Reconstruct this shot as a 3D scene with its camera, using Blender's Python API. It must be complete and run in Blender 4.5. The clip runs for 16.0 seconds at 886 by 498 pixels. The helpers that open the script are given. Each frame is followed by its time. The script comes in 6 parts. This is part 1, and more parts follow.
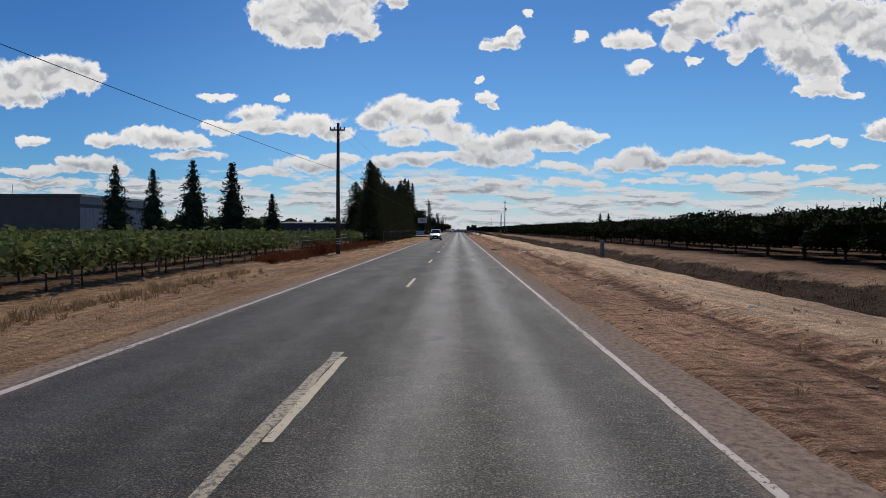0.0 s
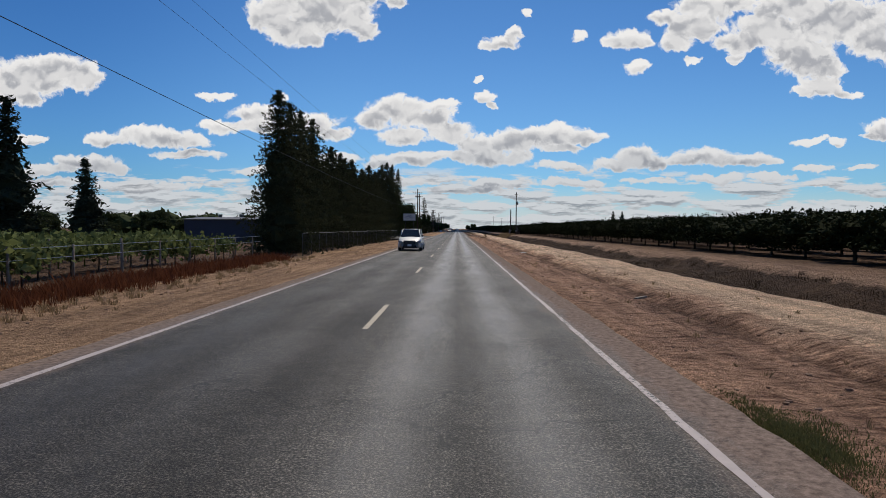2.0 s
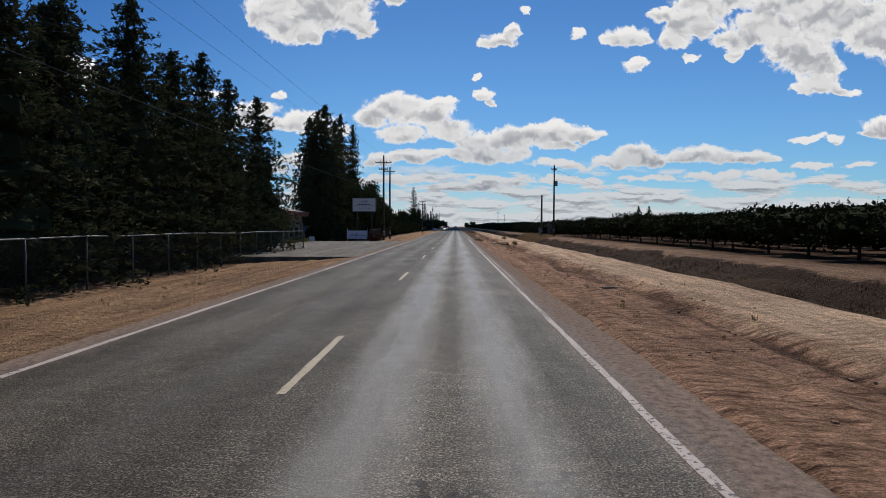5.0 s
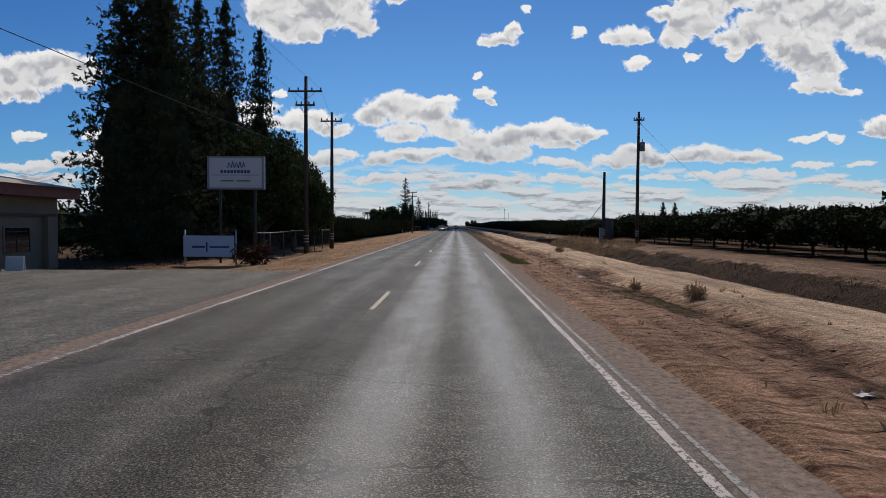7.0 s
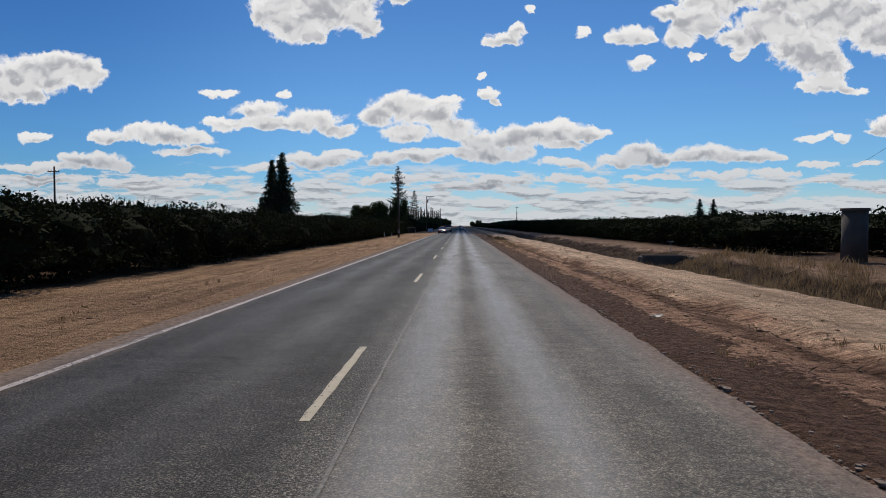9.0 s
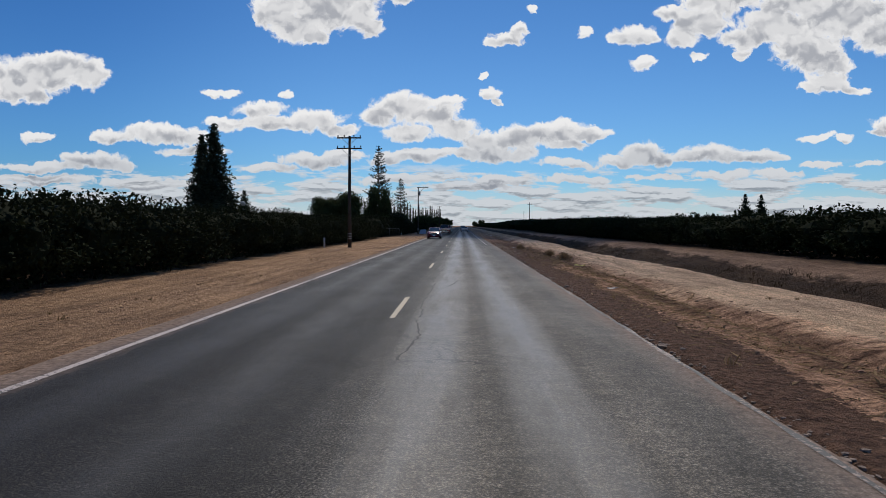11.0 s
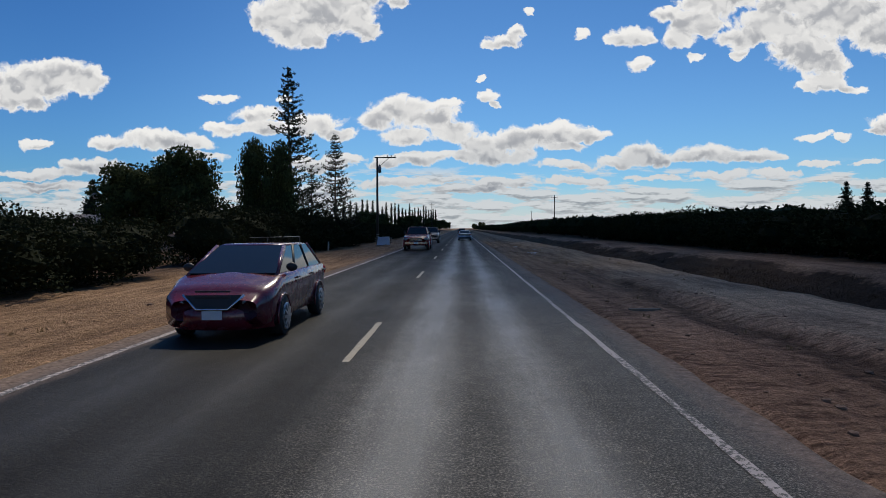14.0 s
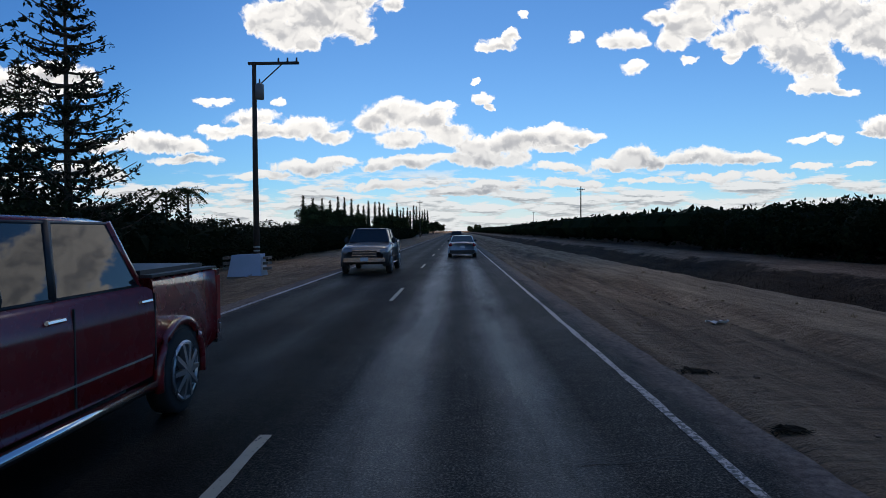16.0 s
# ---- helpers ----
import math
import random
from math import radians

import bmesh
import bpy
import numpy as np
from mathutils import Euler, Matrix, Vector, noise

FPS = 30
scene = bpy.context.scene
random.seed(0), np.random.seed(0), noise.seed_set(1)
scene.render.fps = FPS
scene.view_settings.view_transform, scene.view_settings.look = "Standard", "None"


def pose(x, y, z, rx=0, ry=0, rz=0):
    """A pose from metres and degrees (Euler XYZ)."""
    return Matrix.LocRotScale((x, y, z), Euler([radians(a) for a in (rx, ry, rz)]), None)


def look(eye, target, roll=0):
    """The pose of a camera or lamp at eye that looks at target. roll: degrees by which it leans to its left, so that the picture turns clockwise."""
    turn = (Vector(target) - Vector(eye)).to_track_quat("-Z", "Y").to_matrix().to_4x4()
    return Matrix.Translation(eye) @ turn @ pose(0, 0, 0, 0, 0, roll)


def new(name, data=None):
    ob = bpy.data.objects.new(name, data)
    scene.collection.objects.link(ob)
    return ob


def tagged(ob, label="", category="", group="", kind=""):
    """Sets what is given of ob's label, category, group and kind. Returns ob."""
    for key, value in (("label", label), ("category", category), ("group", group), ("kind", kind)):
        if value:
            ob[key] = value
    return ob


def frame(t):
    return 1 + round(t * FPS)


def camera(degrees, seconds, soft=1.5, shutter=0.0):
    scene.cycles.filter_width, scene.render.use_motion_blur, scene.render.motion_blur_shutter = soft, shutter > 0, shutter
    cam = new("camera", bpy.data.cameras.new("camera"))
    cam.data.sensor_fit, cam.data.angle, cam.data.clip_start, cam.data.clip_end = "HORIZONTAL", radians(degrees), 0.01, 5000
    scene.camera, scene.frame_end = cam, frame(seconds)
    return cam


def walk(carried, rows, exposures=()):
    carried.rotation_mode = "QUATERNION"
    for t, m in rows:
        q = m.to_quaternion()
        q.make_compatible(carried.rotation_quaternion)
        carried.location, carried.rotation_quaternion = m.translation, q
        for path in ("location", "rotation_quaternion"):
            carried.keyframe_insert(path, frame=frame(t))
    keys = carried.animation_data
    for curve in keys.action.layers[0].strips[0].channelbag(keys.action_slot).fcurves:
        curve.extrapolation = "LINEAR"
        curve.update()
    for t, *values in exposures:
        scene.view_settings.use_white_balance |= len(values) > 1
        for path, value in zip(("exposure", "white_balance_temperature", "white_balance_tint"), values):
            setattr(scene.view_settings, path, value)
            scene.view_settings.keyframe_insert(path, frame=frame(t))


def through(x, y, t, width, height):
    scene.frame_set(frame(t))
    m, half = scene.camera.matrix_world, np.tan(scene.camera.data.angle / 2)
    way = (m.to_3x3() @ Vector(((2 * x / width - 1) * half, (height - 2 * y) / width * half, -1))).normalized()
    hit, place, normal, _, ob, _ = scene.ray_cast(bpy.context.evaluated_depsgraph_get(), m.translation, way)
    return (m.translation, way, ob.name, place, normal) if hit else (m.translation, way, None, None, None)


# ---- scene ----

# Camera: driven along the right-hand lane of a straight country road.
# World: x across the road (0 on the centre dashes), y along it, z up from the asphalt.
cam = camera(69.0, 16.0, 0.8)
PATH = [
    (0.0, 1.515, -0.02, 1.815, -1.77, -0.13, 1.35), (0.5, 1.534, 13.13, 1.812, -1.82, -0.16, 1.30),
    (1.0, 1.576, 26.26, 1.800, -1.84, -0.19, 1.30), (1.5, 1.608, 39.38, 1.800, -1.85, -0.18, 1.28),
    (2.0, 1.636, 52.47, 1.798, -1.82, -0.17, 1.25), (2.5, 1.657, 65.52, 1.790, -1.85, -0.17, 1.23),
    (3.0, 1.702, 78.51, 1.800, -1.87, -0.13, 1.25), (3.5, 1.747, 91.45, 1.808, -1.88, -0.10, 1.20),
    (4.0, 1.801, 104.38, 1.802, -1.92, -0.09, 1.15), (6.5, 1.880, 169.05, 1.795, -2.11, -0.17, 1.12),
    (7.0, 1.818, 181.96, 1.795, -2.12, -0.20, 1.15), (7.5, 1.724, 194.84, 1.785, -2.15, -0.21, 1.21),
    (8.0, 1.648, 207.74, 1.795, -2.14, -0.18, 1.35), (8.5, 1.586, 220.64, 1.795, -2.14, -0.16, 1.49),
    (9.0, 1.536, 233.58, 1.815, -2.10, -0.13, 1.53), (11.5, 1.462, 298.39, 1.813, -2.10, -0.16, 1.72),
    (12.0, 1.465, 311.30, 1.808, -2.15, -0.13, 1.74), (12.5, 1.460, 324.16, 1.812, -2.18, -0.05, 1.77),
    (13.0, 1.506, 336.98, 1.797, -2.15, 0.05, 1.73), (13.5, 1.556, 349.76, 1.801, -2.04, 0.24, 1.67),
    (14.0, 1.601, 362.47, 1.805, -1.85, 0.43, 1.62), (14.5, 1.630, 375.14, 1.810, -1.65, 0.51, 1.51),
    (15.0, 1.670, 387.77, 1.804, -1.57, 0.55, 1.37), (15.5, 1.695, 400.40, 1.795, -1.57, 0.58, 1.22),
    (16.0, 1.700, 413.04, 1.792, -1.61, 0.56, 1.17)]
walk(cam, [(t, pose(x, y, z, 90 + p, r, w)) for t, x, y, z, p, r, w in PATH],
     [(0.0, -0.1, 6750, 10), (9.0, -0.1, 6720, 10), (12.5, -0.1, 6560, 10), (14.0, -0.06, 6800, 9), (15.0, 0.02, 6820, 9), (16.0, 0.28, 7000, 10)])

# ---- light: high sun ahead and a little to the right, blue sky with fair-weather cumulus ----
SUN_AZ, SUN_EL = radians(3), radians(52)
TO_SUN = Vector((math.sin(SUN_AZ) * math.cos(SUN_EL), math.cos(SUN_AZ) * math.cos(SUN_EL), math.sin(SUN_EL)))
sun = new("sun", bpy.data.lights.new("sun", "SUN"))
sun.data.energy, sun.data.angle, sun.data.color = 3.2, radians(0.5), (1.0, 0.93, 0.82)
sun.matrix_world = look((0, 0, 0), -TO_SUN)

world = bpy.data.worlds.new("sky")
scene.world = world
world.use_nodes = True
WN, WL = world.node_tree.nodes, world.node_tree.links


def wnode(kind, *links, operation="", soft=False):
    """A node of the sky with its inputs linked or set in order."""
    n = WN.new(kind)
    if operation:
        n.operation = operation
    if soft:
        n.interpolation_type = "SMOOTHSTEP"
    for k, v in enumerate(links):
        if v is None:
            continue
        if isinstance(v, bpy.types.NodeSocket):
            WL.new(v, n.inputs[k])
        else:
            n.inputs[k].default_value = v
    return n


def wmath(op, *a):
    return wnode("ShaderNodeMath", *a, operation=op).outputs[0]


def wvec(op, *a):
    return wnode("ShaderNodeVectorMath", *a, operation=op)


def wstep(value, lo, hi, a=0.0, b=1.0):
    return wnode("ShaderNodeMapRange", value, lo, hi, a, b, soft=True).outputs[0]


def wmix(fac, a, b, mode="MIX"):
    n = WN.new("ShaderNodeMix")
    n.data_type, n.blend_type = "RGBA", mode
    for k, v in ((0, fac), (6, a), (7, b)):
        if isinstance(v, bpy.types.NodeSocket):
            WL.new(v, n.inputs[k])
        else:
            n.inputs[k].default_value = v
    return n.outputs[2]


def wnoise(vec, scale, detail, rough=0.55):
    n = WN.new("ShaderNodeTexNoise")
    WL.new(vec, n.inputs["Vector"])
    n.inputs["Scale"].default_value, n.inputs["Detail"].default_value, n.inputs["Roughness"].default_value = scale, detail, rough
    return n


sky = WN.new("ShaderNodeTexSky")
sky.sky_type, sky.sun_disc, sky.sun_elevation, sky.sun_rotation = "NISHITA", False, SUN_EL, SUN_AZ
sky.air_density, sky.dust_density, sky.ozone_density = 1.0, 0.15, 5.0
axes = wnode("ShaderNodeSeparateXYZ", WN.new("ShaderNodeTexCoord").outputs["Generated"]).outputs
ahead = wmath("MAXIMUM", wmath("ABSOLUTE", axes[1]), 0.02)
u_dir, v_dir = wmath("DIVIDE", axes[0], ahead), wmath("DIVIDE", wmath("MAXIMUM", axes[2], 0.0), ahead)
plane = wnode("ShaderNodeCombineXYZ", u_dir, v_dir, 0.0).outputs[0]
warp = wvec("SUBTRACT", wnoise(plane, 22, 5, 0.6).outputs["Color"], (0.5, 0.5, 0.5)).outputs[0]
warped = wvec("MULTIPLY_ADD", warp, (0.046, 0.034, 0.0), plane).outputs[0]

# Clouds as heaps of soft ellipses: across, up, half width, half height, in thousandths of the distance ahead.
HIGH_LEFT = [(-216, 336, 83, 39), (-291, 328, 37, 30), (-159, 323, 37, 28), (-256, 301, 39, 24), (-138, 302, 21, 19), (-230, 290, 26, 15), (-181, 357, 66, 28), (-94, 352, 21, 16), (-655, 236, 92, 30),
             (-583, 234, 33, 28), (-690, 214, 53, 25), (-668, 195, 26, 12), (-751, 227, 53, 39), (-624, 250, 46, 18), (68, 286, 30, 12), (87, 301, 15, 11), (45, 279, 18, 8), (108, 332, 12, 6),
             (182, 293, 11, 7), (42, 205, 18, 11), (54, 192, 9, 6), (33, 230, 9, 4)]
HIGH_RIGHT = [(261, 290, 35, 16), (244, 286, 23, 11), (283, 288, 21, 11), (275, 249, 18, 9), (358, 310, 42, 26), (380, 338, 54, 21), (336, 283, 28, 16), (314, 323, 25, 14), (423, 344, 33, 18),
              (358, 258, 13, 5), (581, 319, 103, 42), (476, 301, 63, 32), (423, 286, 40, 18), (520, 266, 54, 35), (647, 288, 61, 37), (713, 315, 88, 57), (502, 339, 66, 25), (546, 244, 40, 18),
              (425, 260, 11, 9), (555, 218, 37, 17), (592, 207, 26, 7), (527, 209, 19, 7)]
MIDDLE = [(-94, 183, 51, 24), (-129, 168, 30, 18), (-39, 170, 42, 20), (-81, 144, 44, 15), (-10, 151, 32, 16), (-28, 190, 28, 9), (134, 144, 72, 18), (82, 134, 51, 17), (196, 140, 37, 11),
          (31, 130, 40, 18), (55, 111, 63, 14), (11, 111, 28, 11), (156, 125, 37, 9), (-76, 110, 67, 11), (-37, 113, 28, 9), (-120, 103, 28, 7), (279, 113, 37, 20), (310, 103, 24, 12),
          (239, 102, 42, 10), (169, 96, 54, 7), (380, 113, 41, 15), (432, 107, 54, 11), (345, 105, 23, 9), (476, 103, 23, 6)]
LOW = [(656, 150, 41, 17), (691, 162, 33, 19), (630, 141, 19, 6), (536, 137, 28, 6), (579, 134, 14, 7), (546, 95, 33, 6), (616, 94, 26, 4), (397, 78, 54, 8), (476, 80, 40, 7),
       (555, 73, 28, 5), (-315, 180, 42, 14), (-223, 165, 51, 19), (-293, 159, 81, 12), (-368, 158, 39, 11), (-186, 149, 32, 11), (-271, 201, 11, 7), (-376, 205, 30, 7), (-477, 143, 72, 16),
       (-556, 138, 28, 12), (-420, 134, 40, 11), (-425, 115, 63, 8), (-574, 102, 54, 15), (-661, 90, 72, 9), (-668, 137, 26, 8)]
LOWEST = [(-543, 94, 32, 10), (-223, 102, 63, 14), (-188, 110, 40, 9), (-302, 87, 54, 8), (-100, 71, 70, 9), (-661, 69, 105, 9), (-495, 65, 96, 9), (64, 71, 66, 9), (178, 71, 61, 8),
          (11, 59, 79, 7), (301, 76, 53, 5)]


def nearest_cloud(lift):
    """How deep inside the nearest cloud a direction lies, looked up a little higher by lift."""
    low_d = None
    for cu, cv, ca, cb in HIGH_LEFT + HIGH_RIGHT + MIDDLE + LOW + LOWEST:
        q = wvec("MULTIPLY_ADD", warped, (1000 / ca, 1000 / cb, 0), (-cu / ca, (lift - cv) / cb, 0)).outputs[0]
        d = wvec("DOT_PRODUCT", q, q).outputs["Value"]
        low_d = d if low_d is None else wnode("ShaderNodeMath", low_d, d, 0.5, operation="SMOOTH_MIN").outputs[0]
    return wmath("SUBTRACT", 1.0, wmath("MINIMUM", low_d, 6.0))


def billow(lift):
    """Heaped cauliflower lumps at two sizes."""
    spot = wvec("ADD", warped, (0.0, lift, 0.0)).outputs[0]
    return wmath("ADD", wmath("MULTIPLY", wnoise(spot, 34, 2, 0.5).outputs[0], 0.5), wmath("MULTIPLY", wnoise(spot, 90, 4, 0.62).outputs[0], 0.5))


solid = nearest_cloud(0.0)
above = nearest_cloud(11.0)
fine = billow(0.0)
dense = wmath("ADD", solid, wmath("MULTIPLY", wmath("SUBTRACT", fine, 0.5), 2.9))
puffs = wstep(dense, -0.16, 0.4)
# The far deck: rows of small flat clouds, closer together towards the horizon.
def deck_field(lift):
    spot = wvec("MULTIPLY_ADD", plane, (10.5, 52.0, 0.0), (3.7, 52.0 * lift, 0.0)).outputs[0]
    return wnoise(spot, 1.0, 7, 0.6).outputs[0]


deck_noise = deck_field(0.0)
thicker = wstep(v_dir, 0.11, 0.03, 0.0, 0.16)
deck_depth = wmath("ADD", deck_noise, thicker)
streaks = wmath("MULTIPLY", wstep(deck_depth, 0.54, 0.64), wstep(v_dir, 0.105, 0.075))
deck_under = wmath("MULTIPLY", wstep(wmath("SUBTRACT", deck_field(0.005), deck_noise), -0.03, 0.09), wstep(deck_depth, 0.53, 0.7))
haze = wstep(v_dir, 0.075, 0.0, 0.0, 0.7)
cover = wmath("MAXIMUM", puffs, wmath("MAXIMUM", wmath("MULTIPLY", streaks, 0.95), haze))
heap = wnoise(warped, 27, 2, 0.5).outputs[0]
relief = wstep(wmath("SUBTRACT", wnoise(wvec("ADD", warped, (0.0, 0.012, 0.0)).outputs[0], 27, 2, 0.5).outputs[0], heap), -0.1, 0.14)
deep = wmath("MULTIPLY", wstep(dense, 0.0, 0.9), wstep(above, -0.6, 0.7))
core = wmath("MULTIPLY", deep, wmath("MULTIPLY_ADD", relief, 0.65, 0.35))
# Overhead and behind, the same broken cloud goes on.
flatter = wvec("MULTIPLY", WN.new("ShaderNodeTexCoord").outputs["Generated"], (1.0, 1.0, 6.0)).outputs[0]
roll = wnoise(flatter, 8.0, 5, 0.6).outputs[0]
overhead = wmath("MULTIPLY", wstep(roll, 0.46, 0.54), wstep(v_dir, 0.45, 0.65))
puffs = wmath("MAXIMUM", puffs, overhead)
cloud_tint = wmix(wmath("MINIMUM", wmath("MULTIPLY", core, puffs), 1.0), (10.5, 10.6, 10.8, 1), (4.9, 5.15, 5.75, 1))
cloud_tint = wmix(wmath("MULTIPLY", deck_under, wmath("MULTIPLY", streaks, 0.95)), cloud_tint, (4.4, 4.7, 5.2, 1))
cloud_tint = wmix(wstep(v_dir, 0.17, 0.06, 0.0, 0.85), cloud_tint, wmix(1.0, cloud_tint, (0.66, 0.7, 0.75, 1), "MULTIPLY"))
cloud_tint = wmix(overhead, cloud_tint, wmix(wstep(wnoise(flatter, 6.5, 5, 0.6).outputs[0], 0.4, 0.6), (10.5, 10.5, 10.5, 1), (4.8, 5.0, 5.4, 1)))
blue = wmix(1.0, sky.outputs[0], (0.52, 0.85, 1.13, 1), "MULTIPLY")
blue = wmix(wstep(u_dir, -0.15, -0.65, 0.0, 0.95), blue, wmix(1.0, blue, (0.62, 0.76, 0.86, 1), "MULTIPLY"))
blue = wmix(wstep(v_dir, 0.14, 0.4), blue, wmix(1.0, blue, (0.78, 0.87, 0.93, 1), "MULTIPLY"))
WL.new(wmix(cover, blue, cloud_tint), WN["Background"].inputs[0])
WN["Background"].inputs[1].default_value = 0.085


# ---- materials ----
def material(name, rough=0.8, metal=0.0, spec=0.5):
    m = bpy.data.materials.new(name)
    m.use_nodes = True
    b = m.node_tree.nodes["Principled BSDF"]
    b.inputs["Roughness"].default_value, b.inputs["Metallic"].default_value = rough, metal
    b.inputs["Specular IOR Level"].default_value = spec
    return m, m.node_tree.nodes, m.node_tree.links, b


def ramp(nodes, links, fac, stops):
    r = nodes.new("ShaderNodeValToRGB")
    e = r.color_ramp.elements
    while len(e) < len(stops):
        e.new(0.5)
    for el, (p, c) in zip(e, stops):
        el.position, el.color = p, (*c, 1)
    links.new(fac, r.inputs[0])
    return r.outputs[0]


def tex_noise(nodes, links, vec, scale, detail=4, rough=0.55):
    n = nodes.new("ShaderNodeTexNoise")
    n.inputs["Scale"].default_value, n.inputs["Detail"].default_value, n.inputs["Roughness"].default_value = scale, detail, rough
    if vec is not None:
        links.new(vec, n.inputs["Vector"])
    return n.outputs[0]


def mixed(nodes, links, fac, a, b, mode="MIX"):
    n = nodes.new("ShaderNodeMix")
    n.data_type, n.blend_type = "RGBA", mode
    for k, v in ((0, fac), (6, a), (7, b)):
        if isinstance(v, bpy.types.NodeSocket):
            links.new(v, n.inputs[k])
        else:
            n.inputs[k].default_value = v if not isinstance(v, tuple) or len(v) == 4 else (*v, 1)
    return n.outputs[2]


def calc(nodes, links, op, *a):
    n = nodes.new("ShaderNodeMath")
    n.operation = op
    for k, v in enumerate(a):
        if isinstance(v, bpy.types.NodeSocket):
            links.new(v, n.inputs[k])
        else:
            n.inputs[k].default_value = v
    return n.outputs[0]


def bump(nodes, links, b, height, strength=0.4, distance=0.02):
    n = nodes.new("ShaderNodeBump")
    n.inputs["Strength"].default_value, n.inputs["Distance"].default_value = strength, distance
    links.new(height, n.inputs["Height"])
    links.new(n.outputs[0], b.inputs["Normal"])


def coords(nodes):
    return nodes.new("ShaderNodeTexCoord").outputs["Object"]


def stretched(nodes, links, vec, sx, sy, sz=1.0):
    n = nodes.new("ShaderNodeMapping")
    n.inputs["Scale"].default_value = (sx, sy, sz)
    links.new(vec, n.inputs["Vector"])
    return n.outputs[0]


def plain(name, colour, rough=0.7, metal=0.0, vary=0.25, scale=3.0, bumped=0.0, bump_scale=40.0, spec=0.5):
    """Painted, wooden or stony surface: its colour with blotches and a fine grain."""
    m, n, l, b = material(name, rough, metal, spec)
    c = coords(n)
    dark = tuple(v * (1 - vary) for v in colour)
    light = tuple(min(1, v * (1 + vary)) for v in colour)
    big = ramp(n, l, tex_noise(n, l, c, scale, 5), [(0.3, dark), (0.7, light)])
    out = mixed(n, l, 0.25, big, ramp(n, l, tex_noise(n, l, c, scale * 14, 3), [(0.3, dark), (0.7, light)]))
    l.new(out, b.inputs["Base Color"])
    if bumped:
        bump(n, l, b, tex_noise(n, l, c, bump_scale, 3), bumped, 0.01)
    return m


def leafage(name, dark, light, rough=0.8, through=0.08):
    """Leaves: every leaf its own shade, whole plants a little different, some light passing through."""
    m, n, l, b = material(name, rough, 0, 0.035)
    isle = n.new("ShaderNodeNewGeometry").outputs["Random Per Island"]
    own = n.new("ShaderNodeObjectInfo").outputs["Random"]
    base = ramp(n, l, isle, [(0.0, dark), (1.0, light)])
    base = mixed(n, l, calc(n, l, "MULTIPLY", own, 0.35), base, tuple(v * 0.6 for v in light))
    l.new(base, b.inputs["Base Color"])
    t = n.new("ShaderNodeBsdfTranslucent")
    l.new(base, t.inputs["Color"])
    mix = n.new("ShaderNodeMixShader")
    mix.inputs[0].default_value = through
    l.new(b.outputs[0], mix.inputs[1])
    l.new(t.outputs[0], mix.inputs[2])
    l.new(mix.outputs[0], n["Material Output"].inputs[0])
    return m


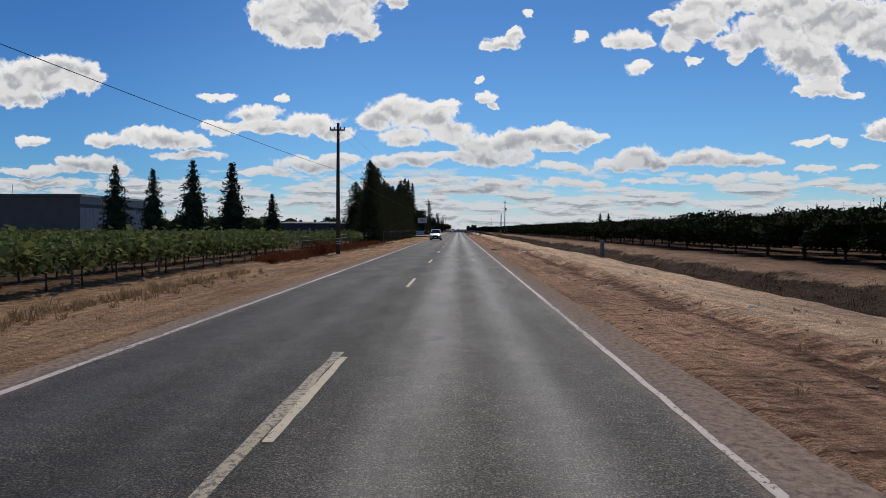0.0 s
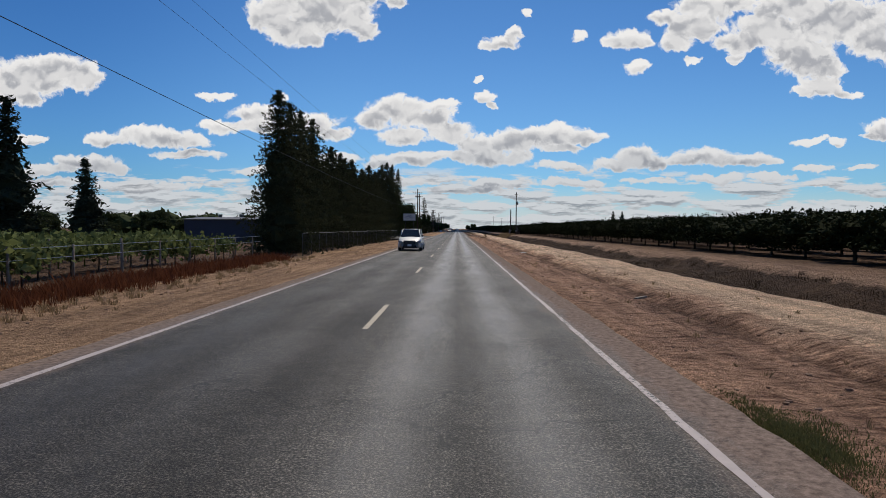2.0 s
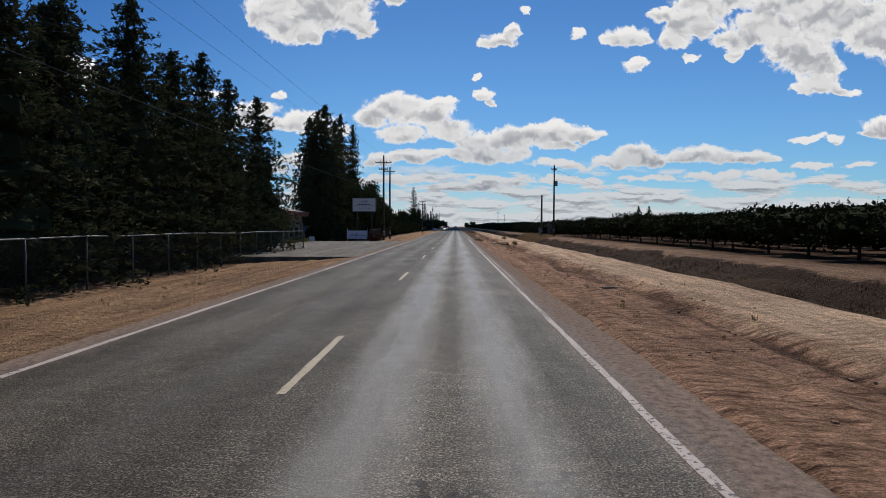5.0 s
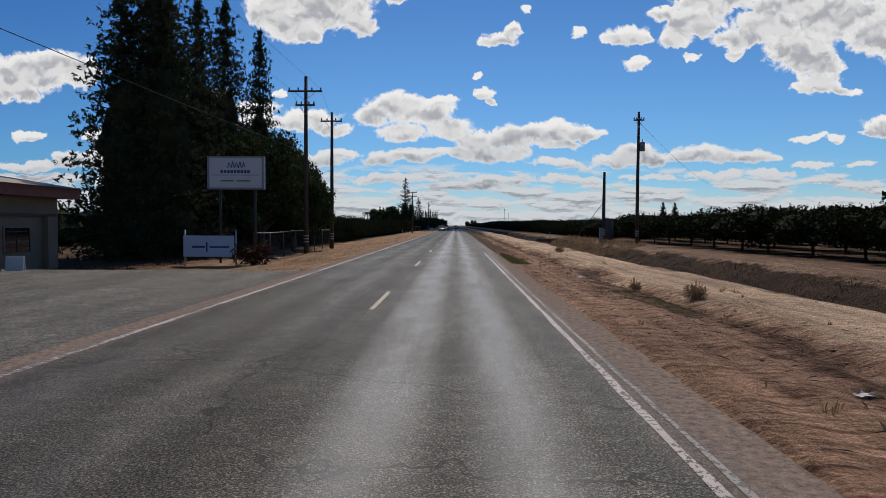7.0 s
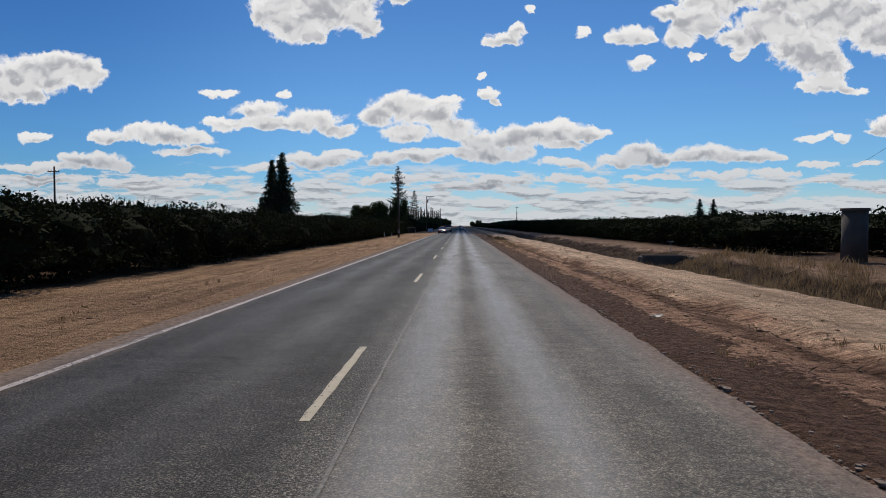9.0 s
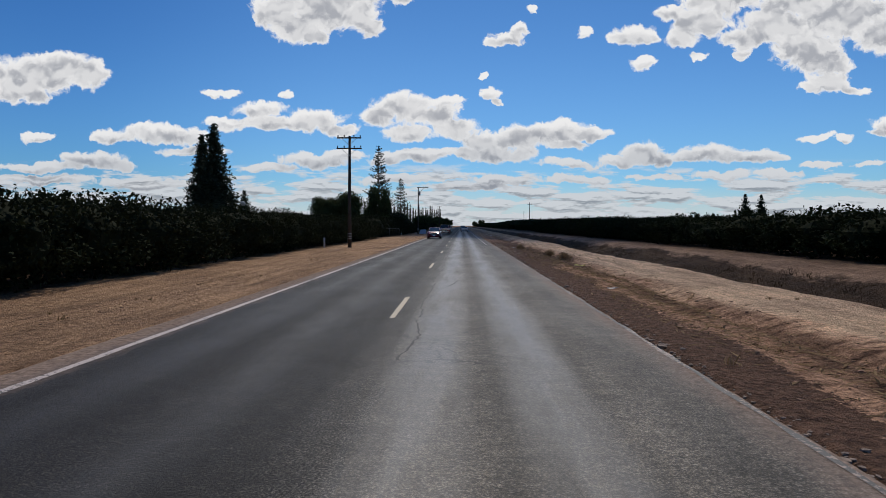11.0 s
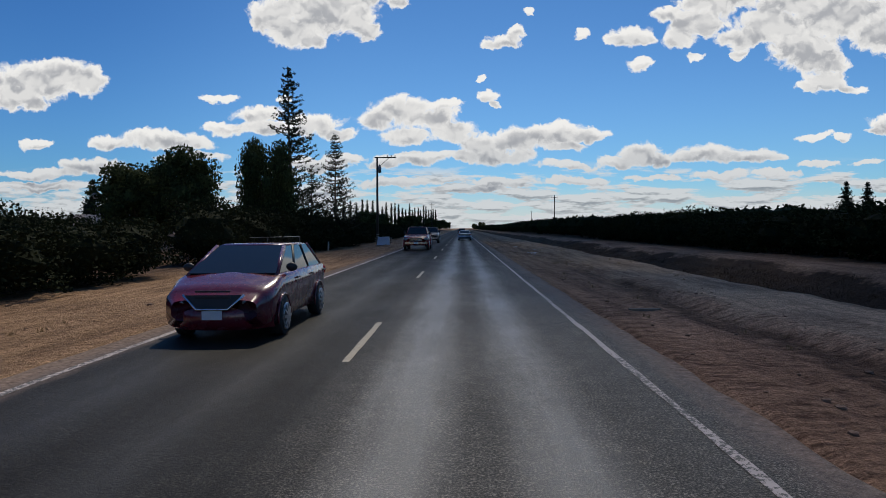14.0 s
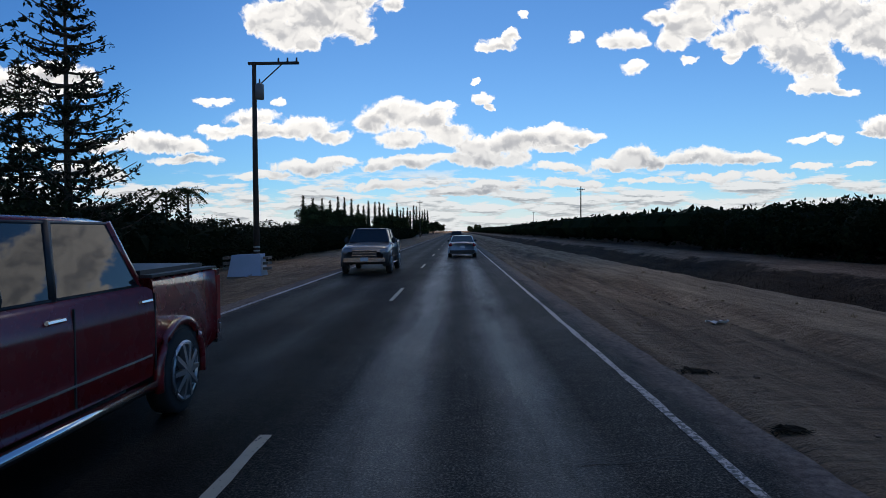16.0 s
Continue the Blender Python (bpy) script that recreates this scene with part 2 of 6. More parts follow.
def soil_material():
    """Dry earth in strips along the road: tan shoulders, a pale graded track, weedy ditch banks, dark orchard soil."""
    m, n, l, b = material("dry_soil", 0.95, 0, 0.1)
    c = coords(n)
    x = n.new("ShaderNodeSeparateXYZ")
    l.new(c, x.inputs[0])
    wander = calc(n, l, "MULTIPLY", calc(n, l, "SUBTRACT", tex_noise(n, l, stretched(n, l, c, 1, 0.35), 0.55, 5), 0.5), 3.2)
    frayed = calc(n, l, "MULTIPLY", calc(n, l, "SUBTRACT", tex_noise(n, l, stretched(n, l, c, 1, 0.8), 1.9, 5, 0.7), 0.5), 1.7)
    pos = calc(n, l, "DIVIDE", calc(n, l, "ADD", calc(n, l, "ADD", calc(n, l, "ADD", x.outputs[0], wander), frayed), 30), 60)
    tan, brown, pale, weedy, loam, rut = (0.43, 0.29, 0.185), (0.47, 0.305, 0.215), (0.74, 0.565, 0.41), (0.07, 0.046, 0.03), (0.14, 0.092, 0.065), (0.2, 0.125, 0.085)

    def at(v):
        return (v + 30) / 60
    strip = ramp(n, l, pos, [(0.0, loam), (at(-15), loam), (at(-11), tan), (at(-5), tan), (at(4), brown), (at(6.6), brown), (at(7.0), rut), (at(7.4), rut), (at(7.7), brown), (at(8.6), pale),
                             (at(11.2), pale), (at(11.8), weedy), (at(16.9), weedy), (at(17.3), (0.37, 0.26, 0.19)), (at(19.4), (0.28, 0.19, 0.135)), (at(22), loam)])
    track = tex_noise(n, l, stretched(n, l, c, 2.2, 0.14), 1.0, 7, 0.66)
    strip = mixed(n, l, 0.5, strip, ramp(n, l, track, [(0.36, (0.36, 0.31, 0.28)), (0.6, (1.25, 1.22, 1.18))]), "MULTIPLY")
    # Scraping and washing have left low ripples across the strips.
    ripple = tex_noise(n, l, stretched(n, l, c, 1.3, 4.6), 1.0, 6, 0.64)
    wheeled = calc(n, l, "MULTIPLY", calc(n, l, "GREATER_THAN", x.outputs[0], 4.0), calc(n, l, "LESS_THAN", calc(n, l, "ADD", x.outputs[0], calc(n, l, "MULTIPLY", wander, 0.7)), 8.4))
    strip = mixed(n, l, calc(n, l, "MULTIPLY_ADD", wheeled, 0.5, 0.4), strip, ramp(n, l, ripple, [(0.36, (0.36, 0.3, 0.27)), (0.46, (0.85, 0.82, 0.8)), (0.52, (1.05, 1.03, 1.01)), (0.66, (1.3, 1.27, 1.22))]), "MULTIPLY")
    patch = tex_noise(n, l, c, 0.22, 5, 0.6)
    strip = mixed(n, l, 0.5, strip, ramp(n, l, patch, [(0.35, (0.55, 0.5, 0.48)), (0.65, (1.3, 1.25, 1.15))]), "MULTIPLY")
    clod = tex_noise(n, l, c, 9, 6, 0.7)
    strip = mixed(n, l, 0.5, strip, ramp(n, l, clod, [(0.4, (0.45, 0.41, 0.39)), (0.58, (1.3, 1.27, 1.25))]), "MULTIPLY")
    grit = tex_noise(n, l, c, 34, 4, 0.7)
    strip = mixed(n, l, 0.6, strip, ramp(n, l, grit, [(0.4, (0.5, 0.47, 0.45)), (0.6, (1.35, 1.33, 1.3))]), "MULTIPLY")
    # Further along, the near shoulder is churned dark earth.
    zone = calc(n, l, "MULTIPLY", calc(n, l, "GREATER_THAN", x.outputs[0], 4.0), calc(n, l, "LESS_THAN", calc(n, l, "ADD", calc(n, l, "ADD", x.outputs[0], calc(n, l, "MULTIPLY", clod, 1.5)), calc(n, l, "MULTIPLY", wander, 0.8)), calc(n, l, "MULTIPLY_ADD", calc(n, l, "GREATER_THAN", x.outputs[1], 317), 1.8, 6.6)))
    begins = n.new("ShaderNodeMapRange")
    begins.inputs[1].default_value, begins.inputs[2].default_value = 234, 246
    l.new(calc(n, l, "ADD", x.outputs[1], calc(n, l, "MULTIPLY", patch, 30)), begins.inputs[0])
    ends = n.new("ShaderNodeMapRange")
    ends.inputs[1].default_value, ends.inputs[2].default_value = 375, 350
    l.new(x.outputs[1], ends.inputs[0])
    zone = calc(n, l, "MULTIPLY", zone, ends.outputs[0])
    strip = mixed(n, l, calc(n, l, "MULTIPLY", zone, calc(n, l, "MULTIPLY", begins.outputs[0], 0.93)), strip, ramp(n, l, clod, [(0.35, (0.045, 0.025, 0.017)), (0.65, (0.185, 0.105, 0.07))]))
    olive = n.new("ShaderNodeMapRange")
    olive.inputs[1].default_value, olive.inputs[2].default_value, olive.inputs[4].default_value = 372, 402, 0.7
    l.new(x.outputs[1], olive.inputs[0])
    strip = mixed(n, l, calc(n, l, "MULTIPLY", olive.outputs[0], calc(n, l, "MULTIPLY", calc(n, l, "GREATER_THAN", x.outputs[0], 4.0), calc(n, l, "LESS_THAN", calc(n, l, "ADD", x.outputs[0], wander), 11.5))), strip, ramp(n, l, track, [(0.35, (0.12, 0.083, 0.052)), (0.65, (0.35, 0.255, 0.16))]))
    l.new(strip, b.inputs["Base Color"])
    height = calc(n, l, "ADD", calc(n, l, "MULTIPLY", grit, 0.3), calc(n, l, "ADD", clod, calc(n, l, "ADD", calc(n, l, "MULTIPLY", track, 0.7), calc(n, l, "MULTIPLY", ripple, 1.5))))
    bump(n, l, b, height, 1.0, 0.16)
    return m


def tarmac_material(name, base, warm=0.0, grain=1.0, tracks=True, dark=0.15, light=3.9, gloss=1.0):
    """Worn asphalt: pale stones in dark binder, polished wheel tracks, dust along the edges, hairline cracks filled with tar."""
    m, n, l, b = material(name, 0.8, 0, 0.35)
    c = coords(n)
    x = n.new("ShaderNodeSeparateXYZ")
    l.new(c, x.inputs[0])
    stones = tex_noise(n, l, c, 46, 3, 0.8)
    speck = ramp(n, l, stones, [(0.4, (base * dark,) * 3), (0.5, (base * 0.8, base * 0.74 * (1 - warm * 0.4), base * 0.67 * (1 - warm))), (0.62, (base * light, base * light * 0.92, base * light * 0.8))])
    coarse = tex_noise(n, l, c, 17, 4, 0.7)
    speck = mixed(n, l, 0.75, speck, ramp(n, l, coarse, [(0.4, (0.5, 0.5, 0.5)), (0.6, (1.6, 1.57, 1.52))]), "MULTIPLY")
    lanes = tex_noise(n, l, stretched(n, l, c, 1.15, 0.012), 1.0, 4, 0.55)
    blotch = tex_noise(n, l, stretched(n, l, c, 0.9, 0.3), 1.0, 5, 0.6)
    col = mixed(n, l, 0.6, speck, ramp(n, l, lanes, [(0.35, (0.6, 0.6, 0.6)), (0.65, (1.4, 1.38, 1.35))]), "MULTIPLY")
    col = mixed(n, l, 0.55, col, ramp(n, l, blotch, [(0.35, (0.6, 0.6, 0.6)), (0.68, (1.45, 1.43, 1.4))]), "MULTIPLY")
    scuff = tex_noise(n, l, stretched(n, l, c, 1.0, 1.8), 2.4, 6, 0.72)
    col = mixed(n, l, 0.6, col, ramp(n, l, scuff, [(0.36, (0.5, 0.5, 0.5)), (0.5, (0.95, 0.95, 0.95)), (0.66, (1.6, 1.57, 1.52))]), "MULTIPLY")
    if tracks:
        # The oncoming lane is older, darker asphalt.
        lane = n.new("ShaderNodeMapRange")
        lane.inputs[1].default_value, lane.inputs[2].default_value = 0.5, -0.1
        l.new(x.outputs[0], lane.inputs[0])
        old = n.new("ShaderNodeMapRange")
        old.inputs[1].default_value, old.inputs[2].default_value, old.inputs[3].default_value, old.inputs[4].default_value = 45, 85, 0.0, 0.2
        late = n.new("ShaderNodeMapRange")
        late.inputs[1].default_value, late.inputs[2].default_value, late.inputs[3].default_value, late.inputs[4].default_value = 225, 270, 0.6, 0.06
        l.new(x.outputs[1], old.inputs[0])
        l.new(x.outputs[1], late.inputs[0])
        age = calc(n, l, "ADD", old.outputs[0], late.outputs[0])
        shade = n.new("ShaderNodeCombineColor")
        for q in range(3):
            l.new(age, shade.inputs[q])
        col = mixed(n, l, lane.outputs[0], col, mixed(n, l, 1.0, col, shade.outputs[0], "MULTIPLY"))
        # Palest in the middle stretch; the dark end has the cloud's shade painted in.
        stretch_tone = ramp(n, l, calc(n, l, "DIVIDE", x.outputs[1], 500.0), [(0.12, (1.0, 1.0, 1.0)), (0.19, (1.32, 1.3, 1.25)), (0.44, (1.32, 1.3, 1.25)), (0.52, (1.0, 1.0, 1.0)), (0.77, (0.95, 0.95, 0.95)), (0.835, (0.55, 0.54, 0.54))])
        col = mixed(n, l, 1.0, col, stretch_tone, "MULTIPLY")
        # Gloss falls with it, so the shaded end mirrors less sky.
        end_gloss = n.new("ShaderNodeMapRange")
        end_gloss.inputs[1].default_value, end_gloss.inputs[2].default_value, end_gloss.inputs[3].default_value, end_gloss.inputs[4].default_value = 374, 408, 1.0, 0.24
        l.new(x.outputs[1], end_gloss.inputs[0])
    v = n.new("ShaderNodeTexVoronoi")
    v.feature = "DISTANCE_TO_EDGE"
    v.inputs["Scale"].default_value = 0.3
    bent = n.new("ShaderNodeVectorMath")
    bent.operation = "ADD"
    l.new(c, bent.inputs[0])
    wob = n.new("ShaderNodeTexNoise")
    wob.inputs["Scale"].default_value, wob.inputs["Detail"].default_value = 1.6, 6
    l.new(c, wob.inputs["Vector"])
    l.new(wob.outputs["Color"], bent.inputs[1])
    l.new(bent.outputs[0], v.inputs["Vector"])
    gaps = tex_noise(n, l, c, 0.13, 2)
    crack = calc(n, l, "MULTIPLY", calc(n, l, "LESS_THAN", v.outputs[0], 0.005), calc(n, l, "GREATER_THAN", gaps, 0.585))
    col = mixed(n, l, calc(n, l, "MULTIPLY", crack, 0.8), col, (0.012, 0.012, 0.012, 1))
    if tracks:
        # Wheels have polished two strips in each lane; soil has drifted over the outer edges.
        wheel = None
        for at_x, half, worn in ((1.04, 0.6, 1.15), (2.42, 0.55, 0.95), (-1.05, 0.55, 0.22), (-2.45, 0.6, 0.22)):
            q = calc(n, l, "MULTIPLY", worn, calc(n, l, "SUBTRACT", 1.0, calc(n, l, "MINIMUM", calc(n, l, "ABSOLUTE", calc(n, l, "DIVIDE", calc(n, l, "SUBTRACT", x.outputs[0], at_x), half)), 1.0)))
            wheel = q if wheel is None else calc(n, l, "MAXIMUM", wheel, q)
        polish = calc(n, l, "MULTIPLY", wheel, calc(n, l, "MULTIPLY_ADD", tex_noise(n, l, stretched(n, l, c, 1.4, 0.16), 1.0, 6, 0.7), 4.0, -0.9))
        young = n.new("ShaderNodeMapRange")
        young.inputs[1].default_value, young.inputs[2].default_value, young.inputs[3].default_value = 55, 110, 0.5
        l.new(x.outputs[1], young.inputs[0])
        polish = calc(n, l, "MULTIPLY", calc(n, l, "MINIMUM", calc(n, l, "MAXIMUM", polish, 0.0), 1.0), young.outputs[0])
        col = mixed(n, l, calc(n, l, "MULTIPLY", polish, 0.14), col, (0.13, 0.128, 0.122, 1))
        edge = calc(n, l, "ADD", calc(n, l, "ABSOLUTE", calc(n, l, "SUBTRACT", x.outputs[0], 0.1)), calc(n, l, "MULTIPLY", tex_noise(n, l, stretched(n, l, c, 3, 0.8), 1.0, 5, 0.7), 0.9))
        soiled = n.new("ShaderNodeMapRange")
        soiled.inputs[1].default_value, soiled.inputs[2].default_value, soiled.inputs[3].default_value, soiled.inputs[4].default_value = 205, 228, 0.42, 0.0
        l.new(x.outputs[1], soiled.inputs[0])
        edge = calc(n, l, "ADD", edge, calc(n, l, "MAXIMUM", soiled.outputs[0], calc(n, l, "MULTIPLY", lane.outputs[0], 0.42)))
        dust = n.new("ShaderNodeMapRange")
        dust.inputs[1].default_value, dust.inputs[2].default_value = 4.25, 4.75
        l.new(edge, dust.inputs[0])
        col = mixed(n, l, calc(n, l, "MULTIPLY", dust.outputs[0], 0.8), col, ramp(n, l, tex_noise(n, l, c, 11, 5, 0.7), [(0.36, (0.15, 0.112, 0.092)), (0.64, (0.35, 0.262, 0.215))]))
        rough = calc(n, l, "MULTIPLY_ADD", polish, -0.16, calc(n, l, "MULTIPLY_ADD", blotch, -0.22, 0.7))
        spec = calc(n, l, "MULTIPLY", calc(n, l, "MULTIPLY_ADD", polish, 0.42 * gloss, 0.15 * gloss), calc(n, l, "SUBTRACT", 1.0, dust.outputs[0]))
        spec = calc(n, l, "MULTIPLY", spec, calc(n, l, "MULTIPLY_ADD", lane.outputs[0], -0.3, 1.0))
        l.new(calc(n, l, "MULTIPLY", spec, end_gloss.outputs[0]), b.inputs["Specular IOR Level"])
    else:
        rough = calc(n, l, "MULTIPLY_ADD", blotch, -0.3, 0.95)
    l.new(col, b.inputs["Base Color"])
    l.new(rough, b.inputs["Roughness"])
    bump(n, l, b, calc(n, l, "SUBTRACT", stones, crack), 0.6 * grain, 0.012)
    return m


def marking_material(name, colour, keep=0.45):
    """Road paint, chipped down to the asphalt."""
    m, n, l, b = material(name, 0.65)
    c = coords(n)
    chips = tex_noise(n, l, c, 14, 6, 0.75)
    wear = tex_noise(n, l, stretched(n, l, c, 1.5, 0.25), 1.0, 4)
    fac = calc(n, l, "GREATER_THAN", calc(n, l, "ADD", chips, calc(n, l, "MULTIPLY", wear, 0.5)), keep + 0.25)
    paint = mixed(n, l, tex_noise(n, l, c, 4, 4), colour, tuple(v * 0.6 for v in colour))
    l.new(mixed(n, l, fac, (0.07, 0.065, 0.06), paint), b.inputs["Base Color"])
    return m


def car_paint(name, colour, rough=0.28, metal=0.0):
    m, n, l, b = material(name, rough, metal)
    c = coords(n)
    dust = tex_noise(n, l, c, 5, 5)
    l.new(mixed(n, l, calc(n, l, "MULTIPLY", dust, 0.22), colour, tuple(v * 0.5 + 0.06 for v in colour)), b.inputs["Base Color"])
    l.new(calc(n, l, "MULTIPLY_ADD", dust, 0.25, rough - 0.08), b.inputs["Roughness"])
    b.inputs["Coat Weight"].default_value, b.inputs["Coat Roughness"].default_value = 0.7, 0.05
    return m


SOIL = soil_material()
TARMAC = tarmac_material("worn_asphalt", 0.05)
PATCH = tarmac_material("smooth_asphalt_overlay", 0.088, 0.2, 0.5, True, 0.45, 2.0, 0.8)
APRON = tarmac_material("pale_asphalt_yard", 0.066, 0.02, tracks=False)
WHITE_LINE = marking_material("white_road_paint", (0.52, 0.44, 0.41), 0.44)
FADED_LINE = marking_material("faded_road_paint", (0.32, 0.275, 0.24), 0.48)
FAINT_LINE = marking_material("ghost_of_road_paint", (0.17, 0.15, 0.13), 0.5)
WORN_RIM = marking_material("broken_pale_rim", (0.36, 0.28, 0.23), 0.56)
TAN_LINE = marking_material("tan_old_road_paint", (0.34, 0.275, 0.185), 0.46)
DASH_PAINT = marking_material("faded_yellow_road_paint", (0.5, 0.42, 0.3), 0.43)
BARK = plain("grey_brown_bark", (0.075, 0.055, 0.04), 0.9, vary=0.45, scale=6, bumped=0.8, bump_scale=25)
POLE_WOOD = plain("dark_creosoted_wood", (0.055, 0.04, 0.03), 0.85, vary=0.4, scale=4, bumped=0.5)
GREY_WOOD = plain("weathered_wood", (0.19, 0.155, 0.125), 0.9, vary=0.35, scale=5, bumped=0.5)
FENCE_STEEL = plain("dull_fence_steel", (0.09, 0.088, 0.085), 0.6, 0.4, vary=0.3, scale=8)
STEEL = plain("galvanised_steel", (0.42, 0.43, 0.44), 0.45, 0.8, vary=0.2, scale=8)
WIRE = plain("dark_cable", (0.025, 0.025, 0.025), 0.6, vary=0.2)
TANK = plain("grey_enamel", (0.2, 0.2, 0.2), 0.5, vary=0.15)
CERAMIC = plain("brown_porcelain", (0.09, 0.05, 0.035), 0.25, vary=0.2)
REDWOOD_LEAF = leafage("redwood_needles", (0.024, 0.027, 0.014), (0.075, 0.082, 0.042), through=0.22)
CONE_LEAF = leafage("dark_conifer_needles", (0.016, 0.022, 0.014), (0.052, 0.064, 0.04))
BROAD_LEAF = leafage("broad_leaves", (0.022, 0.03, 0.013), (0.075, 0.092, 0.036), through=0.14)
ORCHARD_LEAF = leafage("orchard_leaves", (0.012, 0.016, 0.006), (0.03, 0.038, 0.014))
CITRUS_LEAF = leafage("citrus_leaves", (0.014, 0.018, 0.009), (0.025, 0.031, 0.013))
VINE_LEAF = leafage("grape_leaves", (0.03, 0.045, 0.014), (0.24, 0.27, 0.1), through=0.3)
DRY_LEAF = leafage("dry_russet_weeds", (0.085, 0.03, 0.015), (0.24, 0.088, 0.042), through=0.25)
DARK_RUSSET = leafage("dead_russet_twigs", (0.035, 0.018, 0.012), (0.1, 0.05, 0.032))
STRAW = leafage("straw_weeds", (0.18, 0.12, 0.065), (0.4, 0.28, 0.16), through=0.4)
GRASS = leafage("green_roadside_grass", (0.07, 0.075, 0.028), (0.2, 0.19, 0.08), through=0.35)
DITCH_WEED = leafage("dull_ditch_weeds", (0.035, 0.024, 0.014), (0.095, 0.066, 0.04))


# ---- mesh helpers ----
class Shape:
    """Gathers points and faces for one mesh."""

    def __init__(self):
        self.points, self.faces, self.count = [], [], 0

    def add(self, pts, faces):
        pts = np.asarray(pts, float)
        self.points.append(pts)
        self.faces += [tuple(i + self.count for i in f) for f in faces]
        self.count += len(pts)

    def box(self, x0, x1, y0, y1, z0, z1, turn=None):
        p = [Vector((x, y, z)) for x in (x0, x1) for y in (y0, y1) for z in (z0, z1)]
        if turn is not None:
            p = [turn @ v for v in p]
        self.add(p, [(0, 1, 3, 2), (4, 6, 7, 5), (0, 4, 5, 1), (2, 3, 7, 6), (0, 2, 6, 4), (1, 5, 7, 3)])
        return self

    def tube(self, path, radii, n=6, caps=True):
        path = [Vector(p) for p in path]
        rings = []
        for k, p in enumerate(path):
            d = (path[min(k + 1, len(path) - 1)] - path[max(k - 1, 0)]).normalized()
            a = d.orthogonal().normalized()
            c = d.cross(a)
            r = radii[k] if hasattr(radii, "__len__") else radii
            rings += [p + (a * math.cos(6.2832 * i / n) + c * math.sin(6.2832 * i / n)) * r for i in range(n)]
        f = [(k * n + i, k * n + (i + 1) % n, (k + 1) * n + (i + 1) % n, (k + 1) * n + i) for k in range(len(path) - 1) for i in range(n)]
        if caps:
            f += [tuple(range(n))[::-1], tuple(range((len(path) - 1) * n, len(path) * n))]
        self.add(rings, f)
        return self

    def leaves(self, centres, size, rng, aspect=0.6, out=None):
        """Small bent leaf blades: one quad each, turned at random, sized about size."""
        c = np.asarray(centres, float)
        k = len(c)
        if not k:
            return self
        a = rng.normal(size=(k, 3))
        if out is not None:
            a = a * 0.75 + out
        a /= np.linalg.norm(a, axis=1)[:, None]
        b = np.cross(a, rng.normal(size=(k, 3)))
        b /= np.linalg.norm(b, axis=1)[:, None] + 1e-9
        s = (np.asarray(size) * rng.uniform(0.6, 1.35, k))[:, None]
        n = np.cross(a, b) * s * 0.18
        quad = np.stack([c - a * s, c + b * s * aspect + n, c + a * s, c - b * s * aspect + n], 1).reshape(-1, 3)
        self.add(quad, [])
        base = self.count - 4 * k
        self.faces += [(base + 4 * i, base + 4 * i + 1, base + 4 * i + 2, base + 4 * i + 3) for i in range(k)]
        return self

    def blob(self, centre, radii, seed, rough=0.25, rings=6, n=9):
        """A lumpy closed mass inside a crown."""
        r = np.random.default_rng(seed)
        pts, f = [], []
        for j in range(rings + 1):
            th = math.pi * j / rings
            for i in range(n):
                ph = 6.2832 * i / n
                k = 1 + rough * r.uniform(-1, 1)
                pts.append((centre[0] + radii[0] * k * math.sin(th) * math.cos(ph), centre[1] + radii[1] * k * math.sin(th) * math.sin(ph),
                            centre[2] + radii[2] * (1 + 0.4 * rough * r.uniform(-1, 1)) * math.cos(th)))
        for j in range(rings):
            for i in range(n):
                f.append((j * n + i, (j + 1) * n + i, (j + 1) * n + (i + 1) % n, j * n + (i + 1) % n))
        self.add(pts, f)
        return self

    def mesh(self, name, mat, smooth=False):
        me = bpy.data.meshes.new(name)
        me.from_pydata(np.concatenate(self.points).tolist(), [], self.faces)
        me.materials.append(mat)
        if smooth:
            me.polygons.foreach_set("use_smooth", [True] * len(me.polygons))
        return me


def thing(name, place, label, category, group="", kind="", turn=0.0):
    ob = new(name)
    ob.empty_display_size = 0.2
    ob.matrix_basis = pose(*place, 0, 0, turn)
    return tagged(ob, label, category, group, kind)


def part(name, data, parent, label=""):
    ob = new(name, data)
    ob.parent = parent
    return tagged(ob, label)


def lone(name, data, label, category, kind="", group="", place=(0, 0, 0)):
    ob = new(name, data)
    ob.location = place
    return tagged(ob, label, category, group, kind)


LATTICE = {}


def value_noise(x, y, seed):
    """Smooth noise between -1 and 1 on a unit lattice."""
    if seed not in LATTICE:
        LATTICE[seed] = np.random.default_rng(seed).uniform(-1, 1, (256, 256))
    table = LATTICE[seed]
    xi, yi = np.floor(x).astype(int), np.floor(y).astype(int)
    fx, fy = x - xi, y - yi
    fx, fy = fx * fx * (3 - 2 * fx), fy * fy * (3 - 2 * fy)
    g = lambda i, j: table[(xi + i) % 256, (yi + j) % 256]
    return (g(0, 0) * (1 - fx) + g(1, 0) * fx) * (1 - fy) + (g(0, 1) * (1 - fx) + g(1, 1) * fx) * fy


PROFILE_X = [-4000, -30, -12, -9, -5.5, -4.25, -4.0, 4.38, 4.62, 6.8, 7.4, 8.2, 11.2, 12.6, 13.6, 15.2, 17.4, 18.0, 21, 23, 4000]
PROFILE_Z = [-0.4, -0.4, -0.4, -0.36, -0.12, -0.03, -0.12, -0.12, -0.03, -0.14, -0.3, -0.12, -0.12, -0.75, -1.05, -1.0, -0.12, 0.0, -0.02, -0.05, -0.05]


